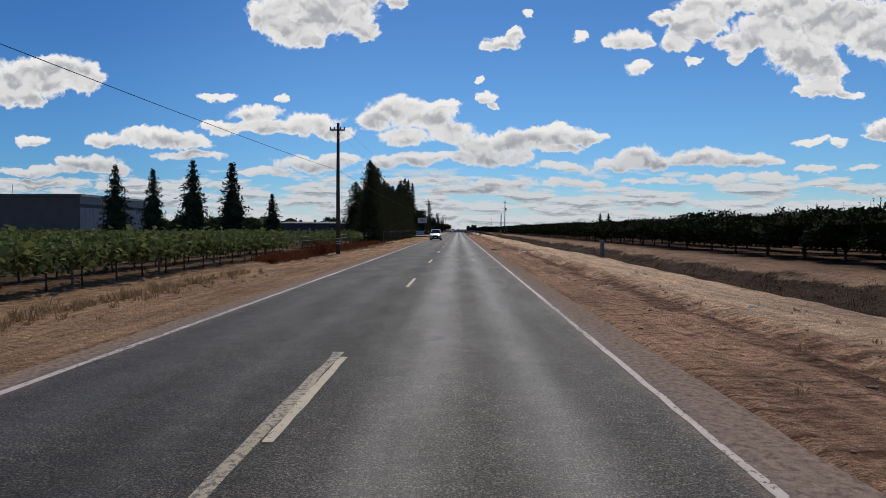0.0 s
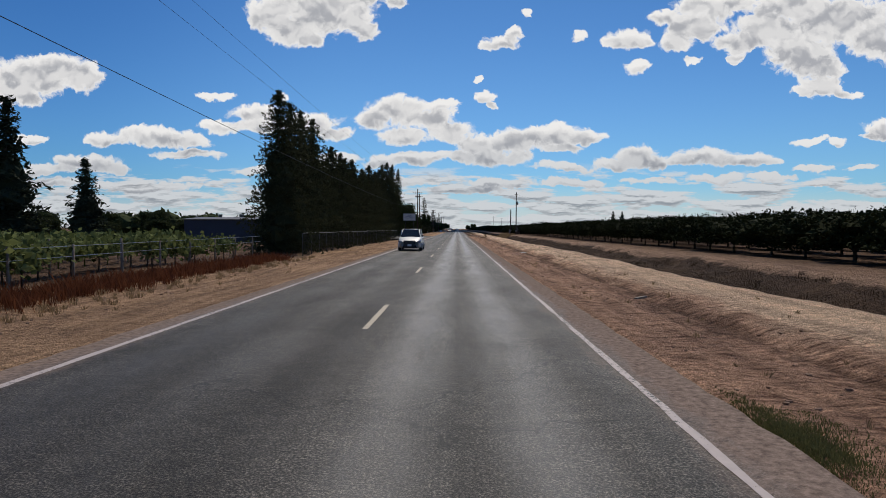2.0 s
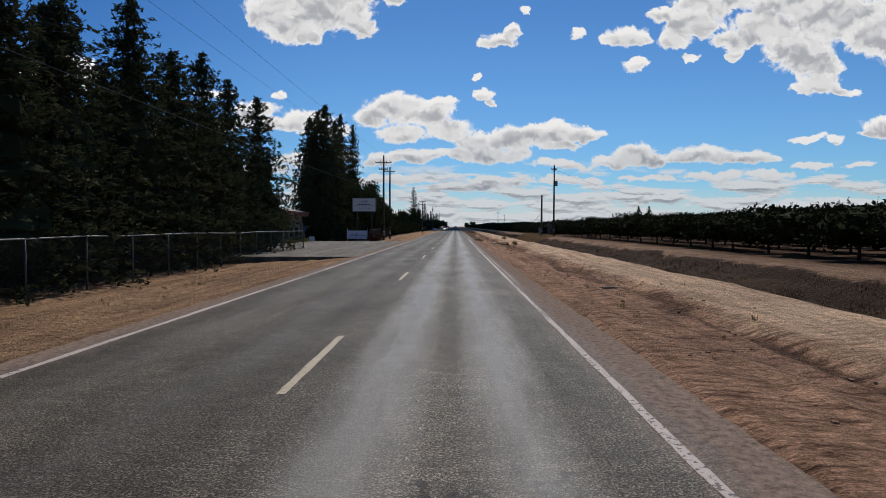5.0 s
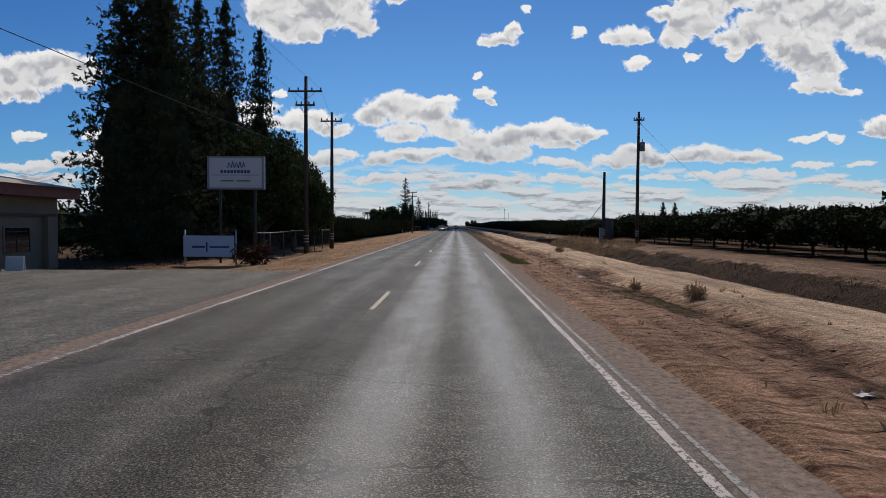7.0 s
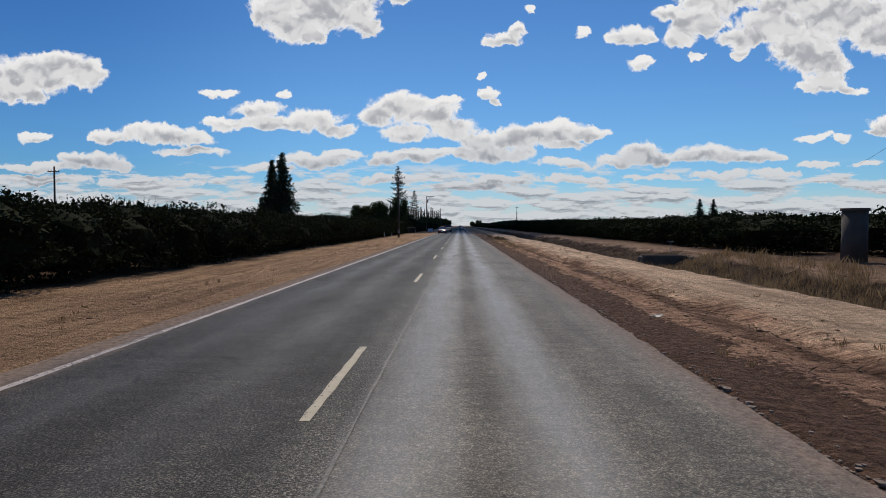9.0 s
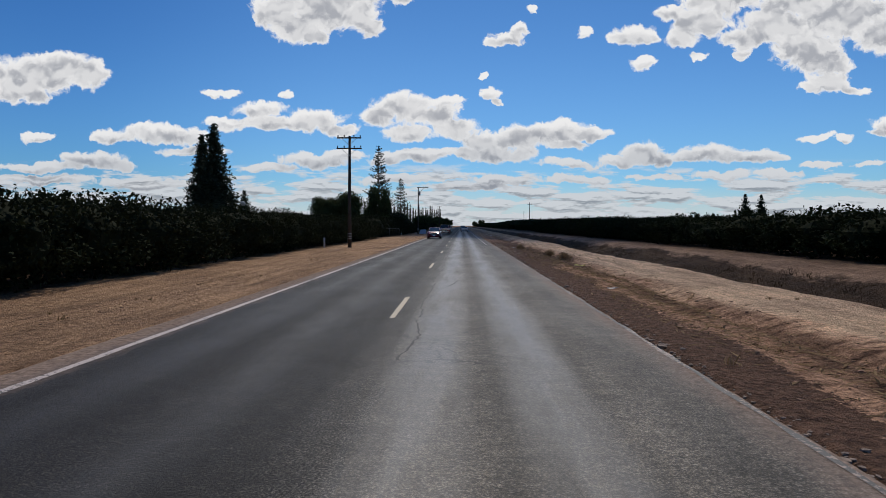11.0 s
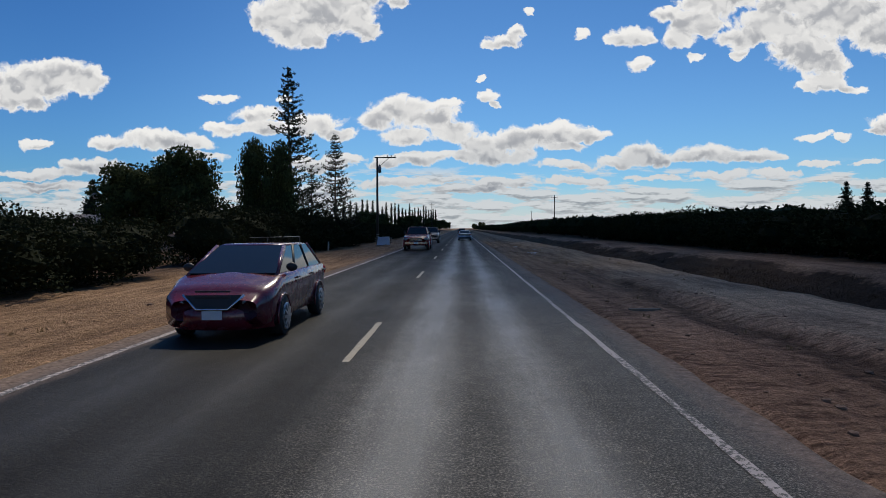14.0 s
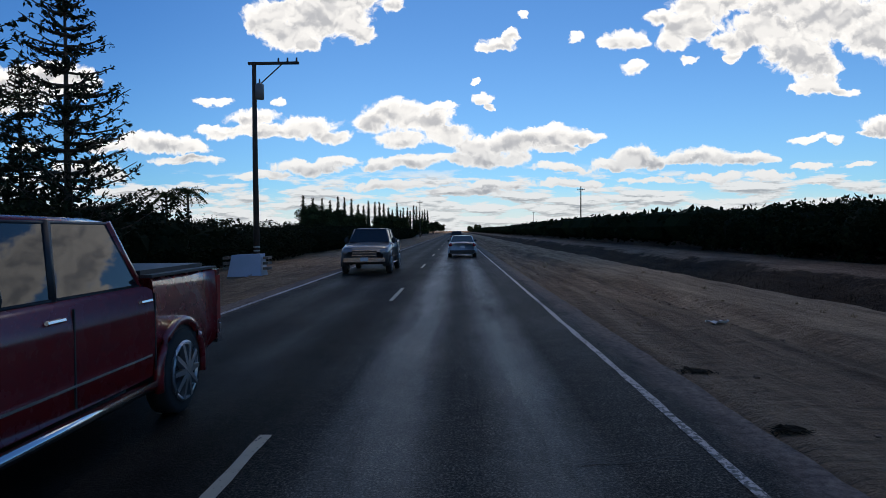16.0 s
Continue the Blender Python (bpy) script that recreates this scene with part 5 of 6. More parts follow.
BIG = conifer(260, 22.0, 4.6, 0.42, CONE_LEAF, 0.03, 70, 10, 0.9, 2, 0.45, 0.2, 0.35)
plant("big_conifer", BIG, (-49.0, 415.4, GY), "very tall dark conifer with layered branches", "tree", "", 0.4, 1.42, 1.02)
plant("big_conifer", BIG, (-53.0, 419.4, GY), "very tall dark conifer with layered branches", "tree", "", 2.4, 1.1, 0.95)
for x, y, h in ((-85, 512, 14.0), (-81, 514, 13.2), (-77, 516, 14.5), (128, 578, 16.2), (135.5, 579, 16.0)):
    plant("conifer_tree", CONES[int(h * 10) % 2], (x, y, GY), "far dark conifer above the orchard line", "tree", "far conifers", h, 1.9, h / 12.6)
FIR = sparse_fir(270, 20.6, 4.1, 0.14, CONE_LEAF, 0.1, 42, 1.0)
FIR_B = sparse_fir(272, 13.2, 2.9, 0.105, CONE_LEAF, 0.12, 32, 1.0)
plant("tall_fir", FIR, (-18.1, 436.6, GY), "tall open fir with sparse upswept branches", "tree", "", 0.0, 1.0, 1.01)
plant("tall_fir", FIR_B, (-13.0, 437.3, GY), "slim open fir beside the taller one", "tree", "", 1.0, 1.0, 1.0)
plant("tall_fir", FIR_B, (-16.3, 439.5, GY), "thin half-bare fir between two others", "tree", "", 2.2, 0.8, 0.72)
for x, y, sc, tall in ((-21.9, 416.0, 0.9, 1.1), (-26.6, 418, 0.95, 1.0), (-15.9, 420.4, 0.7, 1.27), (-18.5, 433, 0.7, 0.85), (-14.2, 433.5, 0.6, 0.4), (-14.5, 441, 0.6, 0.4), (-18.5, 426, 0.7, 0.62),
                       (-16.5, 428, 0.6, 0.5), (-20.5, 424, 0.7, 0.5), (-62, 490, 1.1, 0.6)):
    plant("shade_tree", BROADS[int(abs(x) * 3) % 3], (x, y, GY), "dark round leafy tree in a farm garden", "tree", "", x * 1.7, sc, tall)
HEDGES = [bush_tree(180 + k, 4.0, 2.4, 0.12, CITRUS_LEAF, 2800, 0.02, shoots=40) for k in range(2)]
g = np.random.default_rng(41)
for k in range(13):
    plant("hedge_bush", HEDGES[k % 2], (-15.2 + 0.15 * k + g.uniform(-0.4, 0.4), 403.5 + 3.3 * k, GY), "tall dark leafy hedge bush behind the gate", "bush", "garden hedge", k, 1.0, g.uniform(0.8, 1.0))
for k, y in enumerate(np.arange(446, 640, 4.4)):
    plant("hedge_bush", HEDGES[k % 2], (-14.5 + g.uniform(-0.5, 0.5), y, GY), "tall dark leafy hedge bush along the road", "bush", "roadside hedge", g.uniform(0, 6), g.uniform(1.0, 1.2), g.uniform(0.62, 0.76))
for k, (x, y, sc) in enumerate(((-22, 520, 0.9), (-26, 560, 1.0), (-19, 600, 0.95), (-30, 620, 1.1), (-20, 660, 1.1), (-24, 700, 1.2), (-17, 760, 1.2), (-22, 830, 1.3), (-16, 920, 1.3), (-20, 1010, 1.3), (-15, 1120, 1.3), (38, 1500, 1.7), (26, 1560, 1.4))):
    plant("shade_tree", BROADS[k % 3], (x, y, GY), "far dark leafy tree along the road", "tree", "far trees", k, sc, sc * 0.9)
SPIRE = conifer(290, 15.0, 1.1, 0.32, CONE_LEAF, 0.02, 50, 7, 0.5, 2, 0.8, -0.1, 0.2)
for k in range(26):
    plant("cypress", SPIRE, (-52 + 1.35 * k + g.uniform(-0.4, 0.4), 640 + 9 * k, GY), "slim dark cypress spire in a long row", "tree", "cypress row", k, 1.0, g.uniform(0.85, 1.15) * (1 + k * 0.004))


def palm(place, h, seed):
    gg = np.random.default_rng(seed)
    p = thing("palm_tree", place, "palm with a drooping head of fronds", "tree", "palms")
    part("trunk", Shape().tube([(0, 0, -0.3), (0.1, 0, h * 0.5), (0, 0.1, h)], [0.3, 0.22, 0.2], 8).mesh("trunk", BARK, True), p)
    for k in range(15):
        a, up = 6.2832 * k / 15 + gg.uniform(-0.2, 0.2), gg.uniform(-0.2, 1.0)
        s = Shape()
        pts = [(math.cos(a) * 2.7 * w, math.sin(a) * 2.7 * w, h + up * 1.8 * w - 1.9 * w * w) for w in np.linspace(0, 1, 9)]
        s.leaves(np.repeat(np.array(pts[1:]), 7, 0) + gg.normal(size=(56, 3)) * 0.16, 0.32, gg, 0.14)
        s.tube(pts, [0.04 * (1 - 0.9 * w) + 0.005 for w in np.linspace(0, 1, 9)], 4, False)
        for q in range(1, 9):
            for sgn in (-1, 1):
                x, y, z = pts[q]
                dx, dy = -math.sin(a) * sgn * 0.55, math.cos(a) * sgn * 0.55
                s.add([(x, y, z), (x + math.cos(a) * 0.3, y + math.sin(a) * 0.3, z), (x + dx + math.cos(a) * 0.4, y + dy + math.sin(a) * 0.4, z - 0.35)], [(0, 1, 2)])
        part("frond", s.mesh("frond", BROAD_LEAF), p)


palm((-43.6, 513, GY), 8.2, 1)
palm((-40.2, 513, GY), 8.8, 2)


def farmhouse():
    h = thing("farmhouse", (-66, 466, GY), "low pale-roofed farmhouse behind the grove", "house")
    part("wall", Shape().box(0, 15, 0, 8, 0, 3.1).mesh("wall", STUCCO), h)
    s = Shape()
    s.add([(-0.6, -0.6, 3.1), (15.6, -0.6, 3.1), (15.6, 8.6, 3.1), (-0.6, 8.6, 3.1), (2.5, 4, 5.0), (12.5, 4, 5.0)], [(0, 1, 5, 4), (1, 2, 5), (2, 3, 4, 5), (3, 0, 4), (3, 2, 1, 0)])
    part("roof", s.mesh("roof", ROOFING), h, "pale shingle hip roof")
    for x in (2.5, 10.5):
        part("window", Shape().box(x, x + 1.6, -0.04, -0.004, 1.0, 2.1).mesh("window", DARK_GLASS), h)
    part("door", Shape().box(6.8, 7.8, -0.04, -0.004, 0, 2.1).mesh("door", DOOR_PAINT), h)
    t = thing("ball_water_tank", (-64.5, 478, GY), "small round water tank on a thin tower", "water tank")
    for k in range(3):
        a = 2.1 * k
        part("leg", Shape().tube([(math.cos(a) * 0.8, math.sin(a) * 0.8, 0), (math.cos(a) * 0.15, math.sin(a) * 0.15, 8.2)], 0.06, 5).mesh("leg", STEEL), t)
    part("ball", Shape().blob((0, 0, 8.6), (0.75, 0.75, 0.75), 2, 0.02, 9, 14).mesh("ball", TANK, True), t, "grey round tank")


farmhouse()


# ---- vehicles ----
RUBBER = plain("tyre_rubber", (0.018, 0.018, 0.018), 0.85, vary=0.3)
ALLOY = plain("bright_alloy", (0.5, 0.5, 0.52), 0.3, 0.9, vary=0.1)
CHROME = plain("chrome", (0.7, 0.7, 0.72), 0.15, 1.0, vary=0.05)
BLACK_TRIM = plain("black_plastic", (0.02, 0.02, 0.022), 0.55, vary=0.2)
LAMP = plain("clear_headlamp", (0.26, 0.26, 0.26), 0.1, 0.3, vary=0.1)
RED_LAMP = plain("red_tail_lamp", (0.35, 0.01, 0.01), 0.2, vary=0.1)
AMBER = plain("amber_lamp", (0.7, 0.25, 0.03), 0.2, vary=0.1)
PLATE = plain("number_plate", (0.6, 0.62, 0.66), 0.5, vary=0.05)


def loft(stations, m=4):
    """A body shell from stations (y, bottom, shoulder, top, half width, top half width)."""
    s, rings = Shape(), []
    for y, zb, zs, zt, w, wt in stations:
        half = [(w * 0.86, zb), (w * 0.97, zb + 0.06), (w, zb + (zs - zb) * 0.35), (w * 1.005, zb + (zs - zb) * 0.75), (w * 0.985, zs), ((w + wt) / 2, zs + (zt - zs) * 0.72), (wt, zt), (wt * 0.5, zt + 0.025)]
        ring = [(x, y, z) for x, z in half] + [(0, y, half[-1][1] + 0.008)] + [(-x, y, z) for x, z in half[::-1]]
        rings.append(ring)
    n = len(rings[0])
    f = [(k * n + i, k * n + (i + 1) % n, (k + 1) * n + (i + 1) % n, (k + 1) * n + i) for k in range(len(rings) - 1) for i in range(n)]
    f += [tuple(range(n)), tuple(range((len(rings) - 1) * n, len(rings) * n))[::-1]]
    s.add([p for r in rings for p in r], f)
    return s


def quad_panel(a, b, c, d, thick=0.02):
    """A slightly thick four-cornered pane."""
    p = [Vector(v) for v in (a, b, c, d)]
    n = (p[1] - p[0]).cross(p[2] - p[0]).normalized() * thick
    s = Shape()
    s.add(p + [v + n for v in p], [(0, 1, 2, 3), (7, 6, 5, 4), (0, 4, 5, 1), (1, 5, 6, 2), (2, 6, 7, 3), (3, 7, 4, 0)])
    return s


def curved_bar(hw, y0, sweep, z0, z1, n=13):
    """A bumper skin swept back towards its ends, rounded over its height."""
    s, rows = Shape(), ((0.05, z0), (-0.015, z0 + (z1 - z0) * 0.2), (-0.04, z0 + (z1 - z0) * 0.5), (-0.03, z0 + (z1 - z0) * 0.8), (0.03, z1), (0.14, z1 + 0.01))
    pts = [(hw * q, y0 + dy + sweep * abs(q) ** 3.2, z) for dy, z in rows for q in np.linspace(-1, 1, n)]
    s.add(pts, [(j * n + i, j * n + i + 1, (j + 1) * n + i + 1, (j + 1) * n + i) for j in range(len(rows) - 1) for i in range(n - 1)])
    return s


def wheel_meshes(r, w):
    tyre = Shape().tube([(-w / 2, 0, 0), (-w * 0.42, 0, 0), (w * 0.42, 0, 0), (w / 2, 0, 0)], [r * 0.9, r, r, r * 0.9], 22)
    rim = Shape().tube([(-w / 2 - 0.012, 0, 0), (-w / 2 - 0.004, 0, 0)], [r * 0.18, r * 0.2], 14).tube([(w / 2 + 0.004, 0, 0), (w / 2 + 0.012, 0, 0)], [r * 0.2, r * 0.18], 14)
    for sgn in (-1, 1):
        rim.tube([(sgn * (w / 2 + 0.01), math.cos(6.2832 * q / 22) * r * 0.67, math.sin(6.2832 * q / 22) * r * 0.67) for q in range(23)], 0.022, 5, False)
    for sgn in (-1, 1):
        for k in range(10):
            a = 6.2832 * k / 10
            rim.tube([(sgn * (w / 2 + 0.025), 0, 0), (sgn * (w / 2 + 0.02), math.cos(a) * r * 0.67, math.sin(a) * r * 0.67)], [0.045, 0.03], 4)
    return tyre.mesh("tyre", RUBBER, True), rim.mesh("rim", ALLOY)


def swept_lamp(sgn, hw, nose):
    """A headlamp drawn back along the wing."""
    a, b, c, d = (sgn * hw * 0.52, -0.01, nose - 0.2), (sgn * hw * 0.9, 0.14, nose - 0.2), (sgn * hw * 0.99, 0.52, nose - 0.02), (sgn * hw * 0.7, 0.13, nose - 0.09)
    return quad_panel(a, b, c, d, 0.035) if sgn > 0 else quad_panel(b, a, d, c, 0.035)


def vehicle(name, place, turn, label, paint, spec):
    """A road vehicle; its nose points towards -y before turning."""
    L, W, H, hood, belt, cab, roof_cut, axles, wr, kind = spec
    v = thing(name, place, label, "pickup truck" if kind == "pickup" else "car", turn=turn)
    hw, zb = W / 2, 0.24 if kind != "pickup" else 0.42
    ya, yb, yc, yd = cab
    nose, tail = hood - 0.12, roof_cut
    st = [(0.0, zb + 0.12, nose - 0.22, nose - 0.16, hw * 0.78, hw * 0.66), (0.1, zb, nose - 0.1, nose - 0.02, hw * 0.92, hw * 0.78), (0.4, zb, nose - 0.02, hood - 0.05, hw * 0.985, hw * 0.82),
          (ya * 0.75, zb, belt - 0.06, hood, hw, hw * 0.84), (ya + 0.02, zb, belt, belt + 0.04, hw, hw * 0.86)]
    if kind == "pickup":
        st += [(yd, zb, belt, belt + 0.04, hw, hw * 0.88)]
    else:
        st += [((ya + yd) / 2, zb, belt + 0.02, belt + 0.05, hw, hw * 0.86), (min(yd, L - 0.3), zb, belt + 0.03, max(tail, belt + 0.04), hw * 0.99, hw * 0.84), (L - 0.12, zb, belt - 0.02, tail, hw * 0.95, hw * 0.8), (L, zb + 0.12, belt - 0.12, tail - 0.08, hw * 0.86, hw * 0.72)]
    part("body", loft(st).mesh("body", paint, True), v)
    if kind == "pickup":
        part("bed", loft([(yd + 0.02, zb, belt, tail, hw * 1.0, hw * 0.95), (L - 0.5, zb, belt, tail, hw * 1.0, hw * 0.95), (L - 0.08, zb + 0.08, belt, tail, hw * 0.985, hw * 0.93)]).mesh("bed", paint, True), v, "cargo bed")
        part("bed_cover", Shape().box(-hw * 0.84, hw * 0.84, yd + 0.08, L - 0.14, tail + 0.03, tail + 0.07).mesh("bed_cover", BLACK_TRIM), v, "dark flat bed cover")
        part("tailgate", Shape().box(-hw + 0.02, hw - 0.02, L - 0.078, L, zb + 0.2, tail - 0.01).mesh("tailgate", paint), v)
        part("bed_rail", Shape().box(-hw * 0.97, -hw * 0.85, yd + 0.03, L - 0.05, tail + 0.004, tail + 0.045).box(hw * 0.85, hw * 0.97, yd + 0.03, L - 0.05, tail + 0.004, tail + 0.03).mesh("bed_rail", BLACK_TRIM), v)
        part("step_bar", Shape().tube([(hw - 0.02, axles[0] + 0.55, 0.4), (hw - 0.02, axles[1] - 0.55, 0.4)], 0.05, 7).tube([(-hw + 0.02, axles[0] + 0.55, 0.4), (-hw + 0.02, axles[1] - 0.55, 0.4)], 0.05, 7).mesh("step_bar", CHROME, True), v, "bright side step bars")
        part("rear_bumper", Shape().box(-hw * 0.95, hw * 0.95, L + 0.002, L + 0.14, 0.5, 0.72).mesh("rear_bumper", CHROME), v)
    wb, wt, zt, zo = hw * 0.86, hw * 0.70, H - 0.05, belt + 0.04
    part("windshield", quad_panel((-wb, ya, zo), (wb, ya, zo), (wt, yb, zt), (-wt, yb, zt)).mesh("windshield", DARK_GLASS), v, "dark windshield")
    part("rear_window", quad_panel((wb, yd, zo + 0.02), (-wb, yd, zo + 0.02), (-wt, yc, zt), (wt, yc, zt)).mesh("rear_window", DARK_GLASS), v)
    cuts = 3 if kind != "pickup" else 2
    for sgn in (-1, 1):
        for k in range(cuts):
            q0, q1 = k / cuts + 0.015, (k + 1) / cuts - 0.015
            a, b = (sgn * wb, ya + (yd - ya) * q0, zo), (sgn * wb, ya + (yd - ya) * q1, zo)
            c, d = (sgn * wt, yb + (yc - yb) * q1, zt), (sgn * wt, yb + (yc - yb) * q0, zt)
            part("side_window", (quad_panel(a, b, c, d) if sgn > 0 else quad_panel(b, a, d, c)).mesh("side_window", DARK_GLASS), v)
        for k in range(cuts + 1):
            q = k / cuts
            part("pillar", Shape().tube([(sgn * (wb + 0.005), ya + (yd - ya) * q, zo - 0.03), (sgn * (wt + 0.005), yb + (yc - yb) * q, zt)], 0.045, 5).mesh("pillar", BLACK_TRIM if 0 < k < cuts else paint, True), v)
        m = part("mirror", Shape().blob((sgn * (hw + 0.04), ya + 0.42, belt + 0.14), (0.1, 0.06, 0.08 if kind != "pickup" else 0.14), 3, 0.08).mesh("mirror", BLACK_TRIM, True), v)
        for k, y in enumerate(axles):
            w = part("wheel", wheel_meshes(wr, 0.22)[0], v)
            w.location = (sgn * (hw - 0.075), y, wr)
            part("rim", wheel_meshes(wr, 0.22)[1], w, "alloy rim")
            arc = [radians(a) for a in range(-12, 193, 12)]
            well, ring = Shape(), wr * 1.2
            face = [(sgn * (hw * 1.01 + 0.004), y + math.cos(a) * ring, wr + math.sin(a) * ring) for a in arc]
            well.add(face + [(sgn * (hw - 0.3), p[1], p[2]) for p in face], [tuple(range(len(arc)))] + [(i, i + 1, len(arc) + i + 1, len(arc) + i) for i in range(len(arc) - 1)])
            part("wheel_well", well.mesh("wheel_well", BLACK_TRIM), v, "dark wheel well")
            part("wheel_arch", Shape().tube([(p[0], p[1], p[2]) for p in face], 0.05 if kind == "pickup" else 0.022, 6).mesh("wheel_arch", paint, True), v, "painted wheel arch lip")
        for k in range(cuts - (1 if kind == "van" else 0)):
            y = ya + (yd - ya) * (k + 0.86) / cuts
            part("door_handle", Shape().tube([(sgn * (hw + 0.015), y - 0.1, belt - 0.08), (sgn * (hw + 0.015), y + 0.1, belt - 0.08)], 0.018, 6).mesh("door_handle", CHROME if kind == "pickup" else BLACK_TRIM), v)
        hl = part("headlight", swept_lamp(sgn, hw, nose).mesh("headlight", LAMP) if kind == "hatch" else Shape().blob((sgn * hw * 0.76, 0.14 if kind == "hatch" else 0.1, nose - 0.17), (0.18 if kind == "hatch" else 0.22, 0.2 if kind == "hatch" else 0.12, 0.05 if kind == "hatch" else 0.09 if kind != "pickup" else 0.13), 4, 0.05, 6, 10).mesh("headlight", LAMP, True), v)
        part("turn_lamp", Shape().blob((sgn * hw * 0.86, 0.16, nose - 0.3), (0.06, 0.07, 0.035), 5, 0.05).mesh("turn_lamp", AMBER, True), hl)
        part("fog_lamp", Shape().tube([(sgn * hw * 0.68, 0.02, zb + 0.2), (sgn * hw * 0.68, 0.1, zb + 0.2)], 0.06, 9).mesh("fog_lamp", LAMP), v)
        if kind == "pickup":
            part("tail_light", Shape().box(sgn * hw * 0.93 - 0.06, sgn * hw * 0.93 + 0.06, L - 0.1, L + 0.006, belt - 0.48, belt + 0.03).mesh("tail_light", RED_LAMP), v, "tall red corner lamp")
            part("window_seal", Shape().tube([(sgn * (wb + 0.012), ya + 0.12, zo + 0.005), (sgn * (wb + 0.012), yd - 0.03, zo + 0.005), (sgn * (wt + 0.014), yc - 0.02, zt - 0.01), (sgn * (wt + 0.014), yb + 0.05, zt - 0.01)], 0.018, 5).mesh("window_seal", BLACK_TRIM, True), v, "black rubber window seal")
        else:
            part("tail_light", Shape().blob((sgn * hw * 0.84, L - 0.06, belt - 0.1), (0.13, 0.1, 0.13), 4, 0.05, 6, 10).mesh("tail_light", RED_LAMP, True), v)
    r = Shape()
    ring = lambda z, k: [(-wt * k, yb + 0.0, z), (wt * k, yb, z), (wt * k, yc, z), (-wt * k, yc, z)]
    r.add(ring(zt, 1.03) + [(-wt * 0.85, yb + 0.15, H), (wt * 0.85, yb + 0.15, H), (wt * 0.85, yc - 0.15, H - 0.01), (-wt * 0.85, yc - 0.15, H - 0.01)],
          [(4, 5, 6, 7), (0, 1, 5, 4), (1, 2, 6, 5), (2, 3, 7, 6), (3, 0, 4, 7), (3, 2, 1, 0)])
    part("roof", r.mesh("roof", paint, True), v)
    if kind == "pickup":
        for sgn in (-1, 1):
            part("side_moulding", Shape().box(sgn * (hw * 1.004 + 0.006) - 0.008, sgn * (hw * 1.004 + 0.006) + 0.008, axles[0] + 0.62, axles[1] - 0.62, 0.68, 0.7).mesh("side_moulding", CHROME), v, "bright side moulding")
            for q in (ya + 0.25, (ya + yd) / 2 + 0.05, yd + 0.005):
                part("door_seam", Shape().box(sgn * (hw * 1.003) - 0.006, sgn * (hw * 1.003) + 0.006, q - 0.008, q + 0.008, zb + 0.1, belt - 0.02).mesh("door_seam", BLACK_TRIM), v)
    if kind == "hatch":
        part("grille_trim", Shape().tube([(-hw * 0.56, 0.0, nose - 0.06), (-hw * 0.28, -0.085, zb + 0.3), (hw * 0.28, -0.085, zb + 0.3), (hw * 0.56, 0.0, nose - 0.06)], 0.021, 6).mesh("grille_trim", CHROME, True), v, "bright v-shaped grille trim")
    gr = part("grille", (quad_panel((-hw * 0.52, 0.01, nose - 0.07), (-hw * 0.27, -0.06, zb + 0.31), (hw * 0.27, -0.06, zb + 0.31), (hw * 0.52, 0.01, nose - 0.07), 0.02) if kind == "hatch" else Shape().box(-hw * 0.52, hw * 0.52, -0.02, 0.1, zb + 0.32, nose - 0.1)).mesh("grille", BLACK_TRIM), v)
    for k in range(4 if kind == "pickup" else 3):
        z = zb + 0.37 + k * 0.1
        part("grille_bar", Shape().box(-hw * (0.32 if kind == "hatch" else 0.5), hw * (0.32 if kind == "hatch" else 0.5), -0.035, -0.021, z, z + 0.03).mesh("grille_bar", CHROME if kind == "pickup" else BLACK_TRIM), gr)
    part("front_bumper", (Shape().box(-hw * 0.86, hw * 0.86, -0.05, 0.14, zb + 0.1, zb + 0.28) if kind == "pickup" else curved_bar(hw * 0.97, -0.04, 0.42, zb - 0.04, zb + 0.33)).mesh("front_bumper", CHROME if kind == "pickup" else BLACK_TRIM if kind == "van" else paint, kind != "pickup"), v)
    part("front_plate", Shape().box(-0.16, 0.16, -0.095, -0.082, zb + 0.14, zb + 0.29).mesh("front_plate", PLATE), v)
    if kind != "pickup":
        part("rear_plate", Shape().box(-0.16, 0.16, L + 0.002, L + 0.014, 0.62, 0.77).mesh("rear_plate", PLATE), v)
        part("rear_bumper", Shape().box(-hw * 0.9, hw * 0.9, L - 0.2, L + 0.05, zb + 0.04, zb + 0.26).mesh("rear_bumper", BLACK_TRIM), v)
    return v


WHITE_PAINT = car_paint("chalky_white_paint", (0.62, 0.61, 0.58), 0.4)
CRIMSON = car_paint("crimson_paint", (0.13, 0.005, 0.016), 0.22, 0.0)
RUBY = car_paint("ruby_metallic_paint", (0.23, 0.007, 0.01), 0.22, 0.0)
BRONZE = car_paint("dark_grey_paint", (0.1, 0.09, 0.085), 0.3, 0.4)
SILVER = car_paint("pale_blue_silver_paint", (0.6, 0.63, 0.68), 0.28, 0.0)
DARK_CAR = car_paint("dark_blue_grey_paint", (0.04, 0.05, 0.06), 0.3, 0.2)
VAN = (4.75, 1.85, 1.76, 1.02, 1.06, (0.95, 1.75, 4.35, 4.7), 1.12, (0.85, 3.75), 0.33, "van")
HATCH = (4.44, 1.77, 1.54, 0.95, 1.0, (0.85, 1.85, 3.6, 4.25), 1.05, (0.86, 3.56), 0.32, "hatch")
